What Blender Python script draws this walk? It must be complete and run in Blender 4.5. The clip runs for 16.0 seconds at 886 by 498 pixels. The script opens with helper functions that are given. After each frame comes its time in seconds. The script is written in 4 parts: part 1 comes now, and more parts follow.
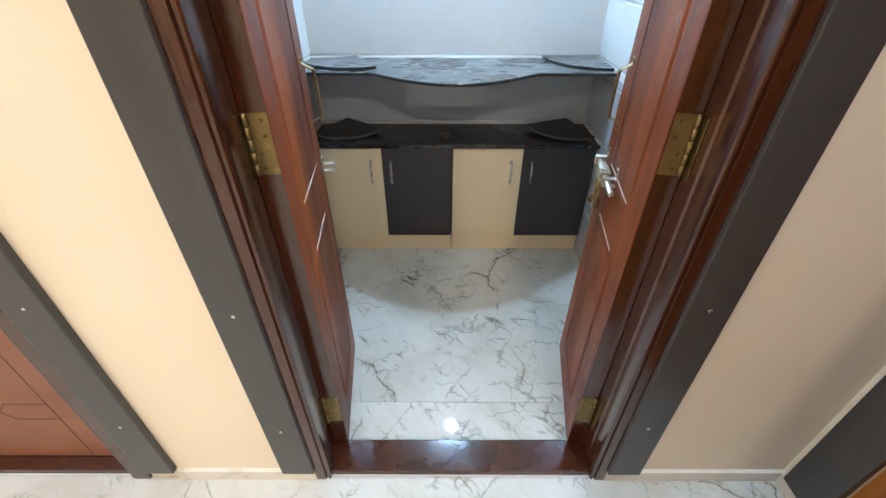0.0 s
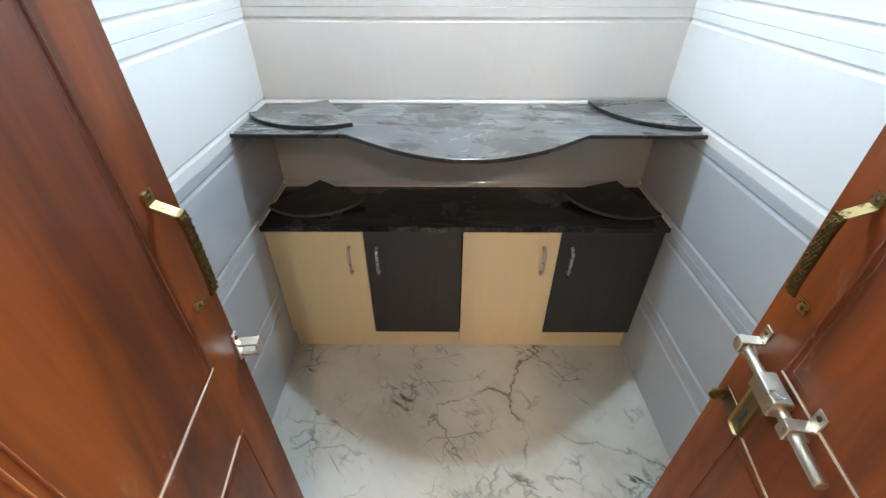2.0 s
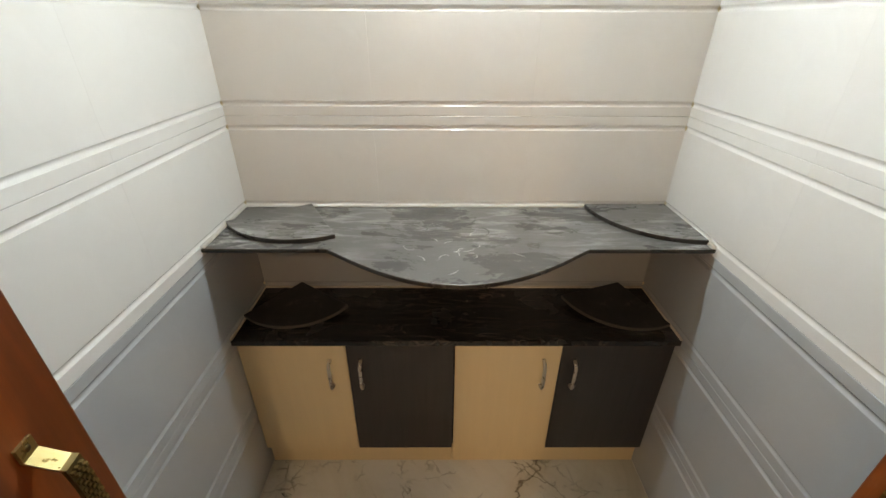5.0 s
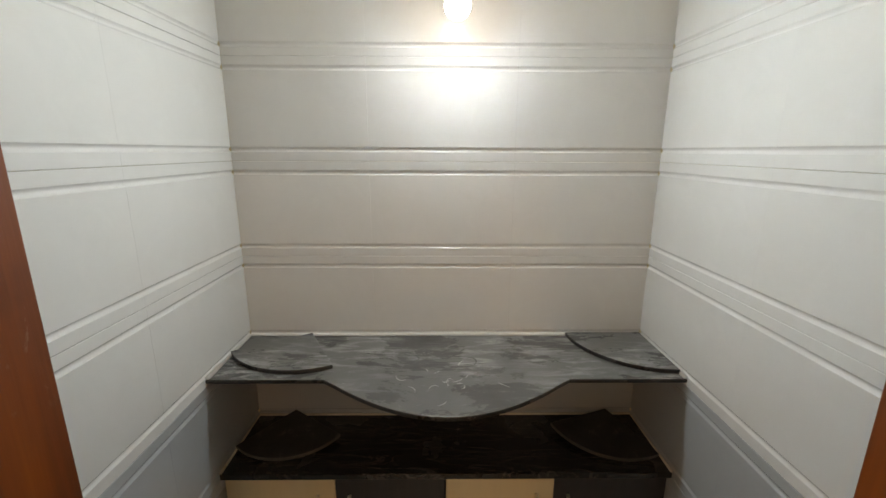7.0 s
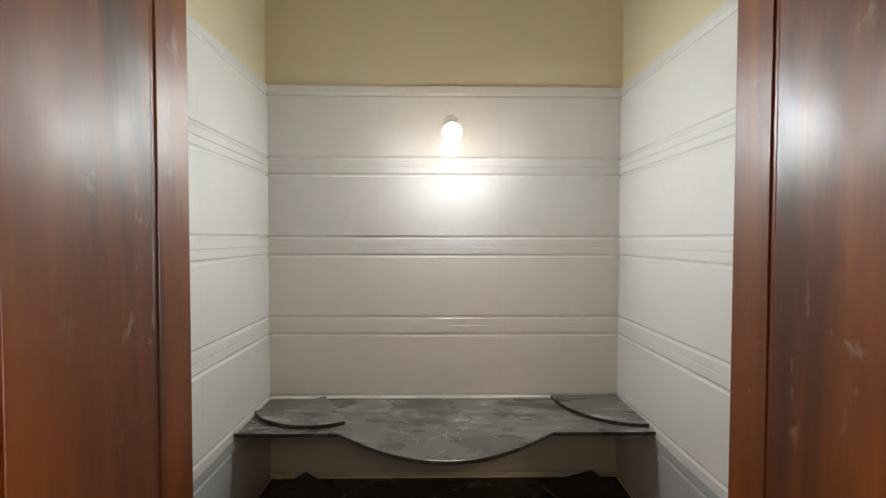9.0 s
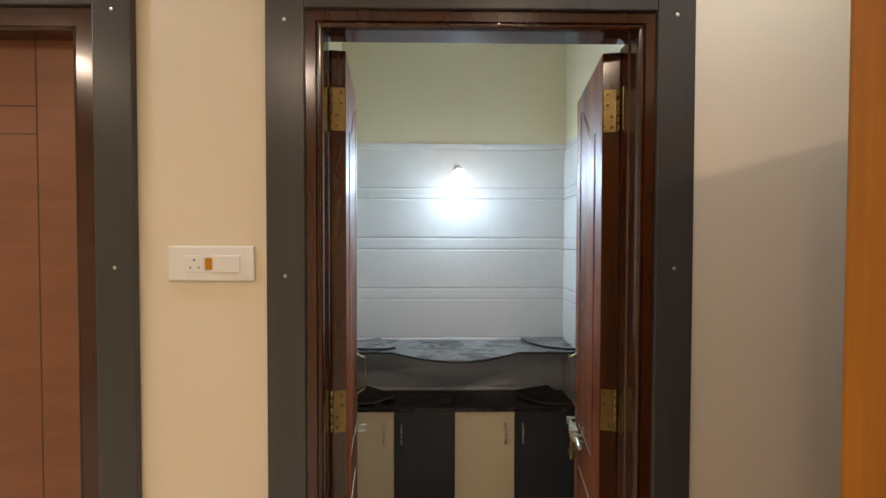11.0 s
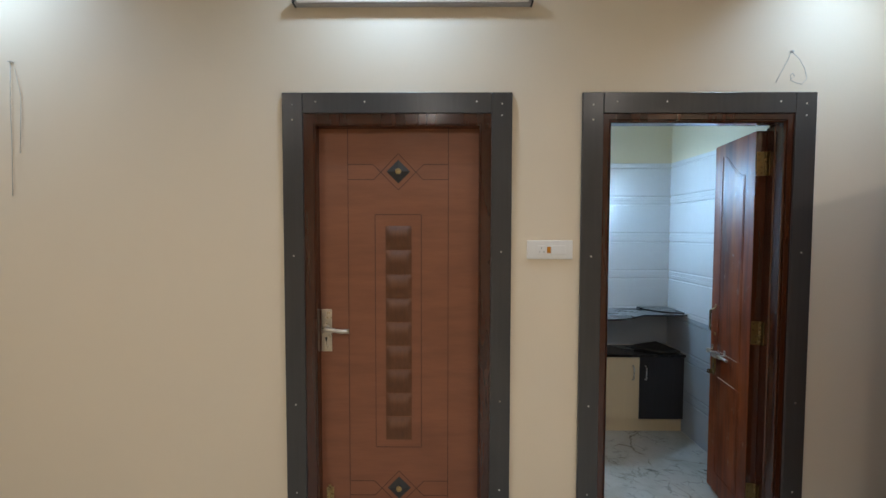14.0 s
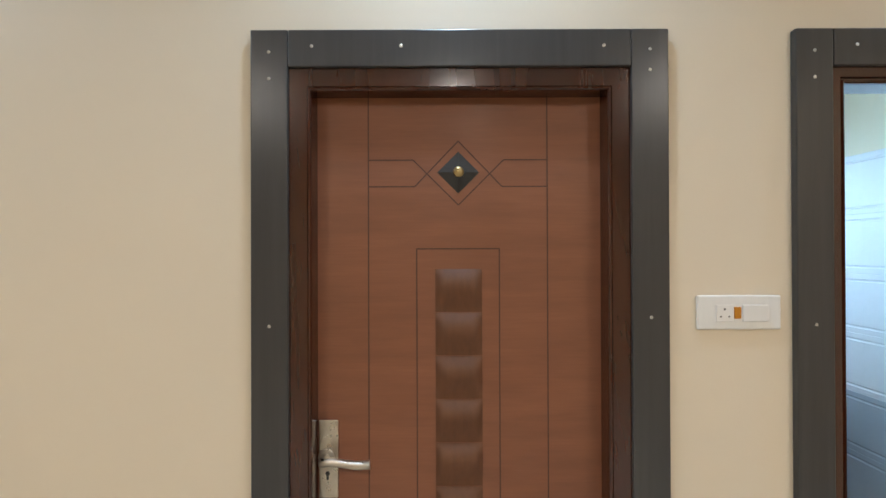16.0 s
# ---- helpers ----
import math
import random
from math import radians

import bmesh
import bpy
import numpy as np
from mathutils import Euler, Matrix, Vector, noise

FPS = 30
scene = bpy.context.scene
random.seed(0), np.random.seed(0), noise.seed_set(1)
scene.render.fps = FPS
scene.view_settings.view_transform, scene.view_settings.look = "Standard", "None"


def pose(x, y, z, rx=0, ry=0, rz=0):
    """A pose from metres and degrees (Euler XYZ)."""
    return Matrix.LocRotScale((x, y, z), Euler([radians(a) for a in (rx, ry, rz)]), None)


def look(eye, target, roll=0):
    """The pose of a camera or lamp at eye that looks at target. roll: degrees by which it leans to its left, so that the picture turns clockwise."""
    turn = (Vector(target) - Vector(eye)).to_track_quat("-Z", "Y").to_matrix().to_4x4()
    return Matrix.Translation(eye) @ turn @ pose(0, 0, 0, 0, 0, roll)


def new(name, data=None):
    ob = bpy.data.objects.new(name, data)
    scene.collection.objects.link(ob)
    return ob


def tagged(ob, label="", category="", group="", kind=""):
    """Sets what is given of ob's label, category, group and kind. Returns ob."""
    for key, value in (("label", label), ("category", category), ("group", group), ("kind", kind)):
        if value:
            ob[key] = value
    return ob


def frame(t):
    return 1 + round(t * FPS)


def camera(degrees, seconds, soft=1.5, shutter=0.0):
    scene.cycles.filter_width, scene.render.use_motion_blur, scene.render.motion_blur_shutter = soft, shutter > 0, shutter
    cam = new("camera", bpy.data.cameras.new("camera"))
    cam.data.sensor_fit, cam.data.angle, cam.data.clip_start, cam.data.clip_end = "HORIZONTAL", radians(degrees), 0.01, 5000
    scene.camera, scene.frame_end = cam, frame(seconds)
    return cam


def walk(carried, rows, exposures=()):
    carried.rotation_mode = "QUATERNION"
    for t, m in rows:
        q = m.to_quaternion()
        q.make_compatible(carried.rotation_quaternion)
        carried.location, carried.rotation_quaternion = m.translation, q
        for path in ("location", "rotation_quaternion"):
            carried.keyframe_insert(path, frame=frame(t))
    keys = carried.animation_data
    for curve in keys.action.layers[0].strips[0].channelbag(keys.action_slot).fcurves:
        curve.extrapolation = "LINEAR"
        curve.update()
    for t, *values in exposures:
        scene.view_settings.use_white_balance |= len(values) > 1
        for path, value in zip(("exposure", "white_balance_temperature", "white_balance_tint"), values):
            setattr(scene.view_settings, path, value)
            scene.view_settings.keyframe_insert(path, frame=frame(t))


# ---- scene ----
cam = camera(93.6, 16.0)
PATH = [
    (0, (-0.031, -0.608, 1.326), (-0.033, 1.01, 0.15), 0.1),
    (0.5, (-0.07, -0.45, 1.324), (-0.075, 1.169, 0.149), 0.0),
    (1, (-0.065, -0.311, 1.312), (-0.073, 1.304, 0.133), -0.0),
    (1.5, (-0.039, -0.124, 1.326), (-0.042, 1.494, 0.15), 0.1),
    (2, (-0.051, 0.066, 1.331), (-0.056, 1.682, 0.154), 0.1),
    (2.5, (-0.061, 0.199, 1.331), (-0.072, 1.815, 0.153), -0.0),
    (3, (-0.047, 0.28, 1.326), (-0.055, 1.899, 0.152), -0.0),
    (5.5, (-0.025, 0.225, 1.449), (-0.014, 2.035, 0.598), 0.2),
    (6, (-0.016, 0.206, 1.473), (-0.004, 2.068, 0.742), 0.1),
    (6.5, (-0.013, 0.181, 1.5), (0.009, 2.089, 0.902), 0.2),
    (7, (-0.011, 0.151, 1.52), (0.011, 2.098, 1.061), 0.2),
    (7.5, (-0.014, 0.124, 1.534), (0.01, 2.098, 1.215), 0.2),
    (8, (-0.031, 0.107, 1.544), (0.005, 2.097, 1.339), 0.3),
    (8.5, (-0.036, 0.053, 1.523), (-0.01, 2.05, 1.413), 0.1),
    (9, (-0.016, -0.107, 1.52), (0.015, 1.893, 1.467), 0.1),
    (9.5, (-0.007, -0.307, 1.525), (0.023, 1.693, 1.505), 0.0),
    (9.7, (-0.014, -0.375, 1.521), (0.013, 1.625, 1.511), 0.1),
    (11.8, (-0.194, -1.504, 1.504), (-0.163, 0.495, 1.447), 0.1),
    (12, (-0.235, -1.609, 1.502), (-0.203, 0.39, 1.447), 0.1),
    (12.5, (-0.365, -1.834, 1.507), (-0.343, 0.165, 1.44), 0.0),
    (13, (-0.574, -2.023, 1.522), (-0.563, -0.024, 1.446), 0.0),
    (13.5, (-0.848, -2.066, 1.529), (-0.86, -0.068, 1.446), 0.1),
    (14, (-1.136, -1.941, 1.536), (-1.153, 0.057, 1.451), 0.1),
    (14.5, (-1.279, -1.629, 1.557), (-1.297, 0.369, 1.471), -0.0),
    (15, (-1.416, -1.292, 1.565), (-1.428, 0.707, 1.515), -0.1),
    (15.5, (-1.444, -1.089, 1.599), (-1.452, 0.911, 1.593), -0.1),
    (16, (-1.41, -1.056, 1.611), (-1.41, 0.944, 1.619), -0.2),
]
EXPOSURES = [(0, 1.72, 6500, 14), (0.8, 1.82, 6600, 14), (1.6, 1.88, 7900, 21), (2.1, 1.7, 8500, 22), (3.0, 1.58, 11200, 27), (5.5, 0.9, 12000, 27), (6.5, 0.5, 12000, 28), (7.0, 0.34, 12000, 28), (8.2, 0.18, 12000, 28), (9.0, 0.26, 12400, 31), (9.7, 0.6, 12800, 35), (11.8, 0.6, 6200, 14), (12.5, 0.5, 6200, 14), (13.4, 0.2, 6200, 14), (14.3, 0.4, 6300, 13), (16, 0.75, 6300, 12)]
walk(cam, [(t, look(eye, target, roll)) for t, eye, target, roll in PATH],
     exposures=EXPOSURES)

# ---- world and light ----
world = bpy.data.worlds.new("world")
scene.world = world
world.use_nodes = True
wn = world.node_tree.nodes
sky = wn.new("ShaderNodeTexSky")
sky.sky_type, sky.sun_disc = "NISHITA", False
sky.sun_elevation, sky.sun_rotation = radians(56), radians(235)
world.node_tree.links.new(sky.outputs[0], wn["Background"].inputs[0])
wn["Background"].inputs[1].default_value = 0.15
sun = new("sun", bpy.data.lights.new("sun", "SUN"))
sun.data.energy, sun.data.angle, sun.data.color = 4.0, radians(0.5), (1.0, 0.95, 0.88)
sun.matrix_world = look((-3.6, -2.5, 6.6), (0, 0, 0))

# daylight that enters by the main door's opening
door_sky = new("doorway_daylight", bpy.data.lights.new("doorway_daylight", "AREA"))
door_sky.data.shape, door_sky.data.size, door_sky.data.size_y = "RECTANGLE", 1.9, 0.84
door_sky.data.energy, door_sky.data.color = 7.5, (0.95, 0.97, 1.0)
door_sky.matrix_world = look((1.225, -0.64, 1.0), (0, -0.64, 1.0))
BULB_STRENGTH = 820.0
DOWNLIGHT_W = 8.0

# ---- helpers of this scene ----


def box(bm, x0, x1, y0, y1, z0, z1, bev=0.0, seg=2):
    r = bmesh.ops.create_cube(bm, size=1.0)
    vs = r["verts"]
    bmesh.ops.transform(bm, verts=vs, matrix=Matrix.Translation(((x0 + x1) / 2, (y0 + y1) / 2, (z0 + z1) / 2)) @ Matrix.Diagonal((abs(x1 - x0), abs(y1 - y0), abs(z1 - z0), 1)))
    if bev > 0:
        es = list({e for v in vs for e in v.link_edges})
        bmesh.ops.bevel(bm, geom=es, offset=bev, segments=seg, affect="EDGES", profile=0.5)
    return bm


def boxm(*a, **k):
    return box(bmesh.new(), *a, **k)


def cyl(bm, p, q, r0, r1=None, n=20, bev=0.0):
    """A cylinder or cone from p to q."""
    p, q = Vector(p), Vector(q)
    r1 = r0 if r1 is None else r1
    m = Matrix.Translation((p + q) / 2) @ (q - p).to_track_quat("Z", "Y").to_matrix().to_4x4()
    r = bmesh.ops.create_cone(bm, cap_ends=True, segments=n, radius1=r0, radius2=r1, depth=(q - p).length, matrix=m)
    if bev > 0:
        es = [e for e in {e for v in r["verts"] for e in v.link_edges} if any(len(f.verts) > 4 for f in e.link_faces)]
        bmesh.ops.bevel(bm, geom=es, offset=bev, segments=2, affect="EDGES", profile=0.5)
    return bm


def ball(bm, c, r, sx=1, sy=1, sz=1, n=16):
    bmesh.ops.create_uvsphere(bm, u_segments=n, v_segments=max(6, n // 2), radius=r, matrix=Matrix.Translation(c) @ Matrix.Diagonal((sx, sy, sz, 1)))
    return bm


def prism(bm, pts, lo, hi, axis="z", bev=0.0):
    """A flat outline pts raised from lo to hi along the axis."""
    def at(a, b, c):
        return {"z": (a, b, c), "y": (a, c, b), "x": (c, a, b)}[axis]
    v0 = [bm.verts.new(at(a, b, lo)) for a, b in pts]
    v1 = [bm.verts.new(at(a, b, hi)) for a, b in pts]
    n = len(pts)
    fs = [bm.faces.new(v0), bm.faces.new(v1)]
    for i in range(n):
        fs.append(bm.faces.new((v0[i], v0[(i + 1) % n], v1[(i + 1) % n], v1[i])))
    bmesh.ops.recalc_face_normals(bm, faces=fs)
    if bev > 0:
        es = [e for f in fs[:2] for e in f.edges]
        bmesh.ops.bevel(bm, geom=es, offset=bev, segments=2, affect="EDGES", profile=0.5)
    return bm


def tube(bm, pts, r, n=8, closed=False):
    """A round bar along the points."""
    pts = [Vector(p) for p in pts]
    k = len(pts)
    rings = []
    for i, p in enumerate(pts):
        a = pts[(i - 1) % k] if (i > 0 or closed) else p
        b = pts[(i + 1) % k] if (i < k - 1 or closed) else p
        d = (b - a).normalized()
        u = d.orthogonal() if abs(d.z) > 0.95 else d.cross(Vector((0, 0, 1)))
        u.normalize()
        w = d.cross(u)
        rr = r[i] if isinstance(r, (list, tuple)) else r
        rings.append([bm.verts.new(p + rr * (math.cos(t) * u + math.sin(t) * w)) for t in [2 * math.pi * j / n for j in range(n)]])
    for i in range(k if closed else k - 1):
        a, b = rings[i], rings[(i + 1) % k]
        for j in range(n):
            bm.faces.new((a[j], a[(j + 1) % n], b[(j + 1) % n], b[j]))
    if not closed:
        bm.faces.new(rings[0][::-1])
        bm.faces.new(rings[-1])
    return bm


def part(name, bm, material, parent=None, label="", smooth=False):
    me = bpy.data.meshes.new(name)
    bmesh.ops.recalc_face_normals(bm, faces=bm.faces)
    bm.to_mesh(me)
    bm.free()
    if smooth:
        for p in me.polygons:
            p.use_smooth = True
    me.materials.append(material)
    ob = new(name, me)
    if parent:
        ob.parent = parent
    if label:
        ob["label"] = label
    return ob


def thing(name, label, category, at=None, group="", kind=""):
    ob = new(name)
    ob.empty_display_size = 0.1
    if at is not None:
        ob.matrix_world = at if isinstance(at, Matrix) else Matrix.Translation(at)
    return tagged(ob, label, category, group, kind)


def setting(name, bm, material, label, category):
    return tagged(part(name, bm, material), label, category, kind="structure")


# ---- materials ----


class Mat:
    def __init__(self, name, color, rough=0.5, metal=0.0, spec=0.5, coat=0.0, coat_rough=0.1):
        self.m = bpy.data.materials.new(name)
        self.m.use_nodes = True
        self.nt = self.m.node_tree
        self.b = self.nt.nodes["Principled BSDF"]
        self.put("Base Color", (*color, 1))
        self.put("Roughness", rough)
        self.put("Metallic", metal)
        self.put("Specular IOR Level", spec)
        self.put("Coat Weight", coat)
        self.put("Coat Roughness", coat_rough)
        self.co = None

    def put(self, key, value):
        self.b.inputs[key].default_value = value

    def n(self, kind, **k):
        node = self.nt.nodes.new(kind)
        for key, v in k.items():
            node.inputs[key.replace("_", " ")].default_value = v
        return node

    def link(self, a, b):
        self.nt.links.new(a, b)

    def coords(self, scale=(1, 1, 1), rot=(0, 0, 0), shift=(0, 0, 0)):
        tc = self.nt.nodes.new("ShaderNodeTexCoord")
        mp = self.n("ShaderNodeMapping")
        mp.inputs["Scale"].default_value = scale
        mp.inputs["Rotation"].default_value = rot
        mp.inputs["Location"].default_value = shift
        self.link(tc.outputs["Object"], mp.inputs["Vector"])
        return mp.outputs[0]

    def noise(self, vec, scale, detail=4.0, rough=0.55, dist=0.0):
        t = self.n("ShaderNodeTexNoise", Scale=scale, Detail=detail, Roughness=rough, Distortion=dist)
        self.link(vec, t.inputs["Vector"])
        return t.outputs["Fac"]

    def ramp(self, fac, stops):
        r = self.nt.nodes.new("ShaderNodeValToRGB")
        e = r.color_ramp.elements
        while len(e) < len(stops):
            e.new(0.5)
        for el, (p, c) in zip(e, stops):
            el.position = p
            el.color = (*c, 1) if len(c) == 3 else c
        self.link(fac, r.inputs[0])
        return r.outputs[0]

    def grey(self, fac, a, b, p0=0.0, p1=1.0):
        return self.ramp(fac, [(p0, (a, a, a)), (p1, (b, b, b))])

    def mix(self, fac, a, b, mode="MIX"):
        x = self.nt.nodes.new("ShaderNodeMix")
        x.data_type, x.blend_type = "RGBA", mode
        for s, v in ((0, fac), (6, a), (7, b)):
            if isinstance(v, (int, float)):
                x.inputs[s].default_value = v
            elif isinstance(v, tuple):
                x.inputs[s].default_value = (*v, 1)
            else:
                self.link(v, x.inputs[s])
        return x.outputs[2]

    def color(self, out):
        self.link(out, self.b.inputs["Base Color"])

    def roughness(self, out):
        self.link(out, self.b.inputs["Roughness"])

    def bump(self, out, strength=0.2, dist=0.01):
        bp = self.n("ShaderNodeBump", Strength=strength, Distance=dist)
        self.link(out, bp.inputs["Height"])
        self.link(bp.outputs[0], self.b.inputs["Normal"])


def wood(name, dark, mid, light, rough, coat, grain=(18, 18, 1.2), fine=0.3, relief=0.06, figure=0.0, smudge=0.0):
    w = Mat(name, mid, rough, coat=coat, coat_rough=rough * 0.8)
    v = w.coords(grain)
    a = w.noise(v, 1.6, 5, 0.6, 0.6)
    b = w.noise(w.coords((grain[0] * 6, grain[1] * 6, grain[2] * 2)), 3.0, 4, 0.7)
    c = w.ramp(a, [(0.3, dark), (0.52, mid), (0.72, light)])
    c = w.mix(w.grey(b, 0.0, fine, 0.45, 0.75), c, dark)
    if figure:
        fg = w.noise(w.coords((5, 5, 0.9), shift=(0, 2, 1)), 1.4, 5, 0.6, 0.8)
        c = w.mix(w.grey(fg, 0.0, figure, 0.48, 0.68), c, tuple(x * 0.6 for x in dark))
    if smudge:
        spot = w.noise(w.coords((9, 9, 5), shift=(3, 1, 0)), 3.0, 5, 0.6, 0.4)
        patch = w.noise(w.coords((2, 2, 2), shift=(0, 0, 4)), 1.7, 2)
        c = w.mix(w.mix(1.0, w.grey(spot, 0.0, smudge, 0.62, 0.72), w.grey(patch, 0.0, 1.0, 0.48, 0.6), "MULTIPLY"), c, (0.48, 0.38, 0.32))
    w.color(c)
    big = w.noise(w.coords((3, 3, 2)), 2.0, 3)
    w.roughness(w.grey(big, rough * 0.75, rough * 1.35, 0.3, 0.7))
    w.bump(b, relief, 0.004)
    return w.m


def paint(name, c, rough=0.6):
    p = Mat(name, c, rough, spec=0.35)
    v = p.coords()
    big = p.noise(v, 1.3, 3)
    p.color(p.mix(p.grey(big, 0.0, 0.16, 0.3, 0.75), c, tuple(x * 0.86 for x in c)))
    fine = p.noise(v, 160, 3)
    mid = p.noise(v, 9, 4)
    p.bump(p.mix(0.5, fine, mid), 0.07, 0.004)
    return p.m


cream_paint = paint("cream_wall_paint", (0.78, 0.68, 0.53))
white_paint = paint("white_ceiling_paint", (0.8, 0.79, 0.76))
pooja_paint = paint("pale_yellow_paint", (0.78, 0.69, 0.50))


def tile_mat(name, c, rough=0.085):
    t = Mat(name, c, rough, spec=0.5)
    v = t.coords()
    big = t.noise(v, 2.2, 4)
    oi = t.nt.nodes.new("ShaderNodeObjectInfo")
    col = t.mix(t.grey(big, 0.0, 0.25, 0.3, 0.75), c, tuple(x * 0.88 for x in c))
    col = t.mix(t.grey(t.noise(v, 11, 6, 0.65, 0.8), 0.0, 0.3, 0.42, 0.68), col, tuple(min(1.0, x * 1.08) for x in c))
    col = t.mix(t.grey(oi.outputs["Random"], 0.0, 0.12), col, tuple(x * 0.85 for x in c))
    t.color(col)
    t.roughness(t.grey(t.noise(v, 14, 5), rough * 0.9, rough * 1.15, 0.3, 0.7))
    t.bump(t.mix(0.35, t.noise(v, 5, 2), t.noise(v, 26, 3)), 0.05, 0.004)
    return t.m


tile_white = tile_mat("white_glazed_tile", (0.79, 0.79, 0.775))
tile_grey = tile_mat("blue_grey_glazed_tile", (0.455, 0.485, 0.505))
grout = Mat("white_grout", (0.72, 0.71, 0.68), 0.8).m


def marble(name):
    f = Mat(name, (0.8, 0.8, 0.78), 0.09, spec=0.5)
    oi = f.nt.nodes.new("ShaderNodeObjectInfo")

    def moved(shift):
        k = f.nt.nodes.new("ShaderNodeVectorMath")
        k.operation = "MULTIPLY_ADD"
        k.inputs[1].default_value = (17.0, 31.0, 0.0)
        f.link(oi.outputs["Random"], k.inputs[0])
        f.link(f.coords(shift=shift), k.inputs[2])
        return k.outputs[0]
    base = moved((0, 0, 0))
    warp = f.nt.nodes.new("ShaderNodeTexNoise")
    warp.inputs["Scale"].default_value, warp.inputs["Detail"].default_value, warp.inputs["Roughness"].default_value = 2.6, 6, 0.6
    f.link(base, warp.inputs["Vector"])
    add = f.nt.nodes.new("ShaderNodeVectorMath")
    add.operation = "MULTIPLY_ADD"
    add.inputs[1].default_value = (0.30, 0.30, 0.30)
    f.link(warp.outputs["Color"], add.inputs[0])
    f.link(base, add.inputs[2])

    def veins(scale, width):
        vo = f.nt.nodes.new("ShaderNodeTexVoronoi")
        vo.feature = "DISTANCE_TO_EDGE"
        vo.inputs["Scale"].default_value = scale
        f.link(add.outputs[0], vo.inputs["Vector"])
        return f.grey(vo.outputs["Distance"], 1.0, 0.0, 0.0, width)
    def strokes(rot, shift, scale, lo, hi):
        """Short hair-like marks that run one way."""
        k = f.nt.nodes.new("ShaderNodeVectorRotate")
        k.rotation_type = "Z_AXIS"
        k.inputs["Angle"].default_value = rot
        f.link(moved(shift), k.inputs["Vector"])
        m = f.nt.nodes.new("ShaderNodeVectorMath")
        m.operation = "MULTIPLY"
        m.inputs[1].default_value = (1.0, 4.5, 1.0)
        f.link(k.outputs[0], m.inputs[0])
        return f.grey(f.noise(m.outputs[0], scale, 6, 0.68, 0.7), 0.0, 1.0, lo, hi)
    gate = f.grey(f.noise(base, 1.9, 3), 0.0, 1.0, 0.46, 0.56)
    gate2 = f.grey(f.noise(moved((3, 1, 0)), 3.4, 4), 0.0, 1.0, 0.50, 0.60)
    gate3 = f.grey(f.noise(moved((7, 5, 0)), 5.0, 4), 0.0, 1.0, 0.53, 0.64)
    cloud = f.noise(base, 2.4, 7, 0.62, 0.8)
    col = f.ramp(cloud, [(0.3, (0.44, 0.425, 0.36)), (0.5, (0.56, 0.55, 0.495)), (0.75, (0.62, 0.61, 0.57))])
    v1 = f.mix(1.0, veins(1.5, 0.008), gate, "MULTIPLY")
    v2 = f.mix(1.0, veins(5.2, 0.020), gate2, "MULTIPLY")
    v3 = f.mix(1.0, veins(13.0, 0.085), gate3, "MULTIPLY")
    soft = f.mix(1.0, veins(1.5, 0.06), gate, "MULTIPLY")
    hair = f.mix(1.0, strokes(0.9, (2, 9, 0), 9.0, 0.57, 0.63), gate2, "MULTIPLY")
    blot = f.mix(1.0, strokes(0.5, (5, 3, 0), 5.5, 0.59, 0.63), gate3, "MULTIPLY")
    pale = strokes(0.9, (1, 4, 0), 5.0, 0.45, 0.75)
    col = f.mix(f.mix(1.0, pale, (0.35, 0.35, 0.35), "MULTIPLY"), col, (0.46, 0.44, 0.37))
    col = f.mix(f.mix(1.0, soft, (0.30, 0.30, 0.30), "MULTIPLY"), col, (0.40, 0.33, 0.22))
    col = f.mix(f.mix(1.0, v1, (0.85, 0.85, 0.85), "MULTIPLY"), col, (0.09, 0.07, 0.05))
    col = f.mix(f.mix(1.0, v2, (0.7, 0.7, 0.7), "MULTIPLY"), col, (0.10, 0.09, 0.07))
    col = f.mix(f.mix(1.0, v3, (0.55, 0.55, 0.55), "MULTIPLY"), col, (0.05, 0.055, 0.04))
    col = f.mix(f.mix(1.0, hair, (0.6, 0.6, 0.6), "MULTIPLY"), col, (0.13, 0.12, 0.09))
    col = f.mix(f.mix(1.0, blot, (0.9, 0.9, 0.9), "MULTIPLY"), col, (0.045, 0.05, 0.04))
    f.color(col)
    f.roughness(f.grey(f.noise(base, 6, 5), 0.03, 0.06, 0.3, 0.75))
    return f.m


floor_marble = marble("white_veined_marble_tile")
skirt_marble = Mat("cream_marble_skirting", (0.66, 0.61, 0.52), 0.2)
_c = skirt_marble.noise(skirt_marble.coords(), 5, 5, 0.6, 1.0)
skirt_marble.color(skirt_marble.ramp(_c, [(0.3, (0.5, 0.43, 0.33)), (0.5, (0.68, 0.63, 0.54)), (0.75, (0.74, 0.70, 0.62))]))
skirt_marble = skirt_marble.m

granite_grey = Mat("grey_granite_dusty", (0.13, 0.13, 0.13), 0.3)
_v = granite_grey.coords((1, 2.2, 1), (0, 0, 0.8))
_a = granite_grey.noise(_v, 3.2, 8, 0.7, 0.25)
_b = granite_grey.noise(granite_grey.coords(), 240, 2)
_k = granite_grey.ramp(_a, [(0.3, (0.07, 0.069, 0.068)), (0.7, (0.175, 0.173, 0.168))])
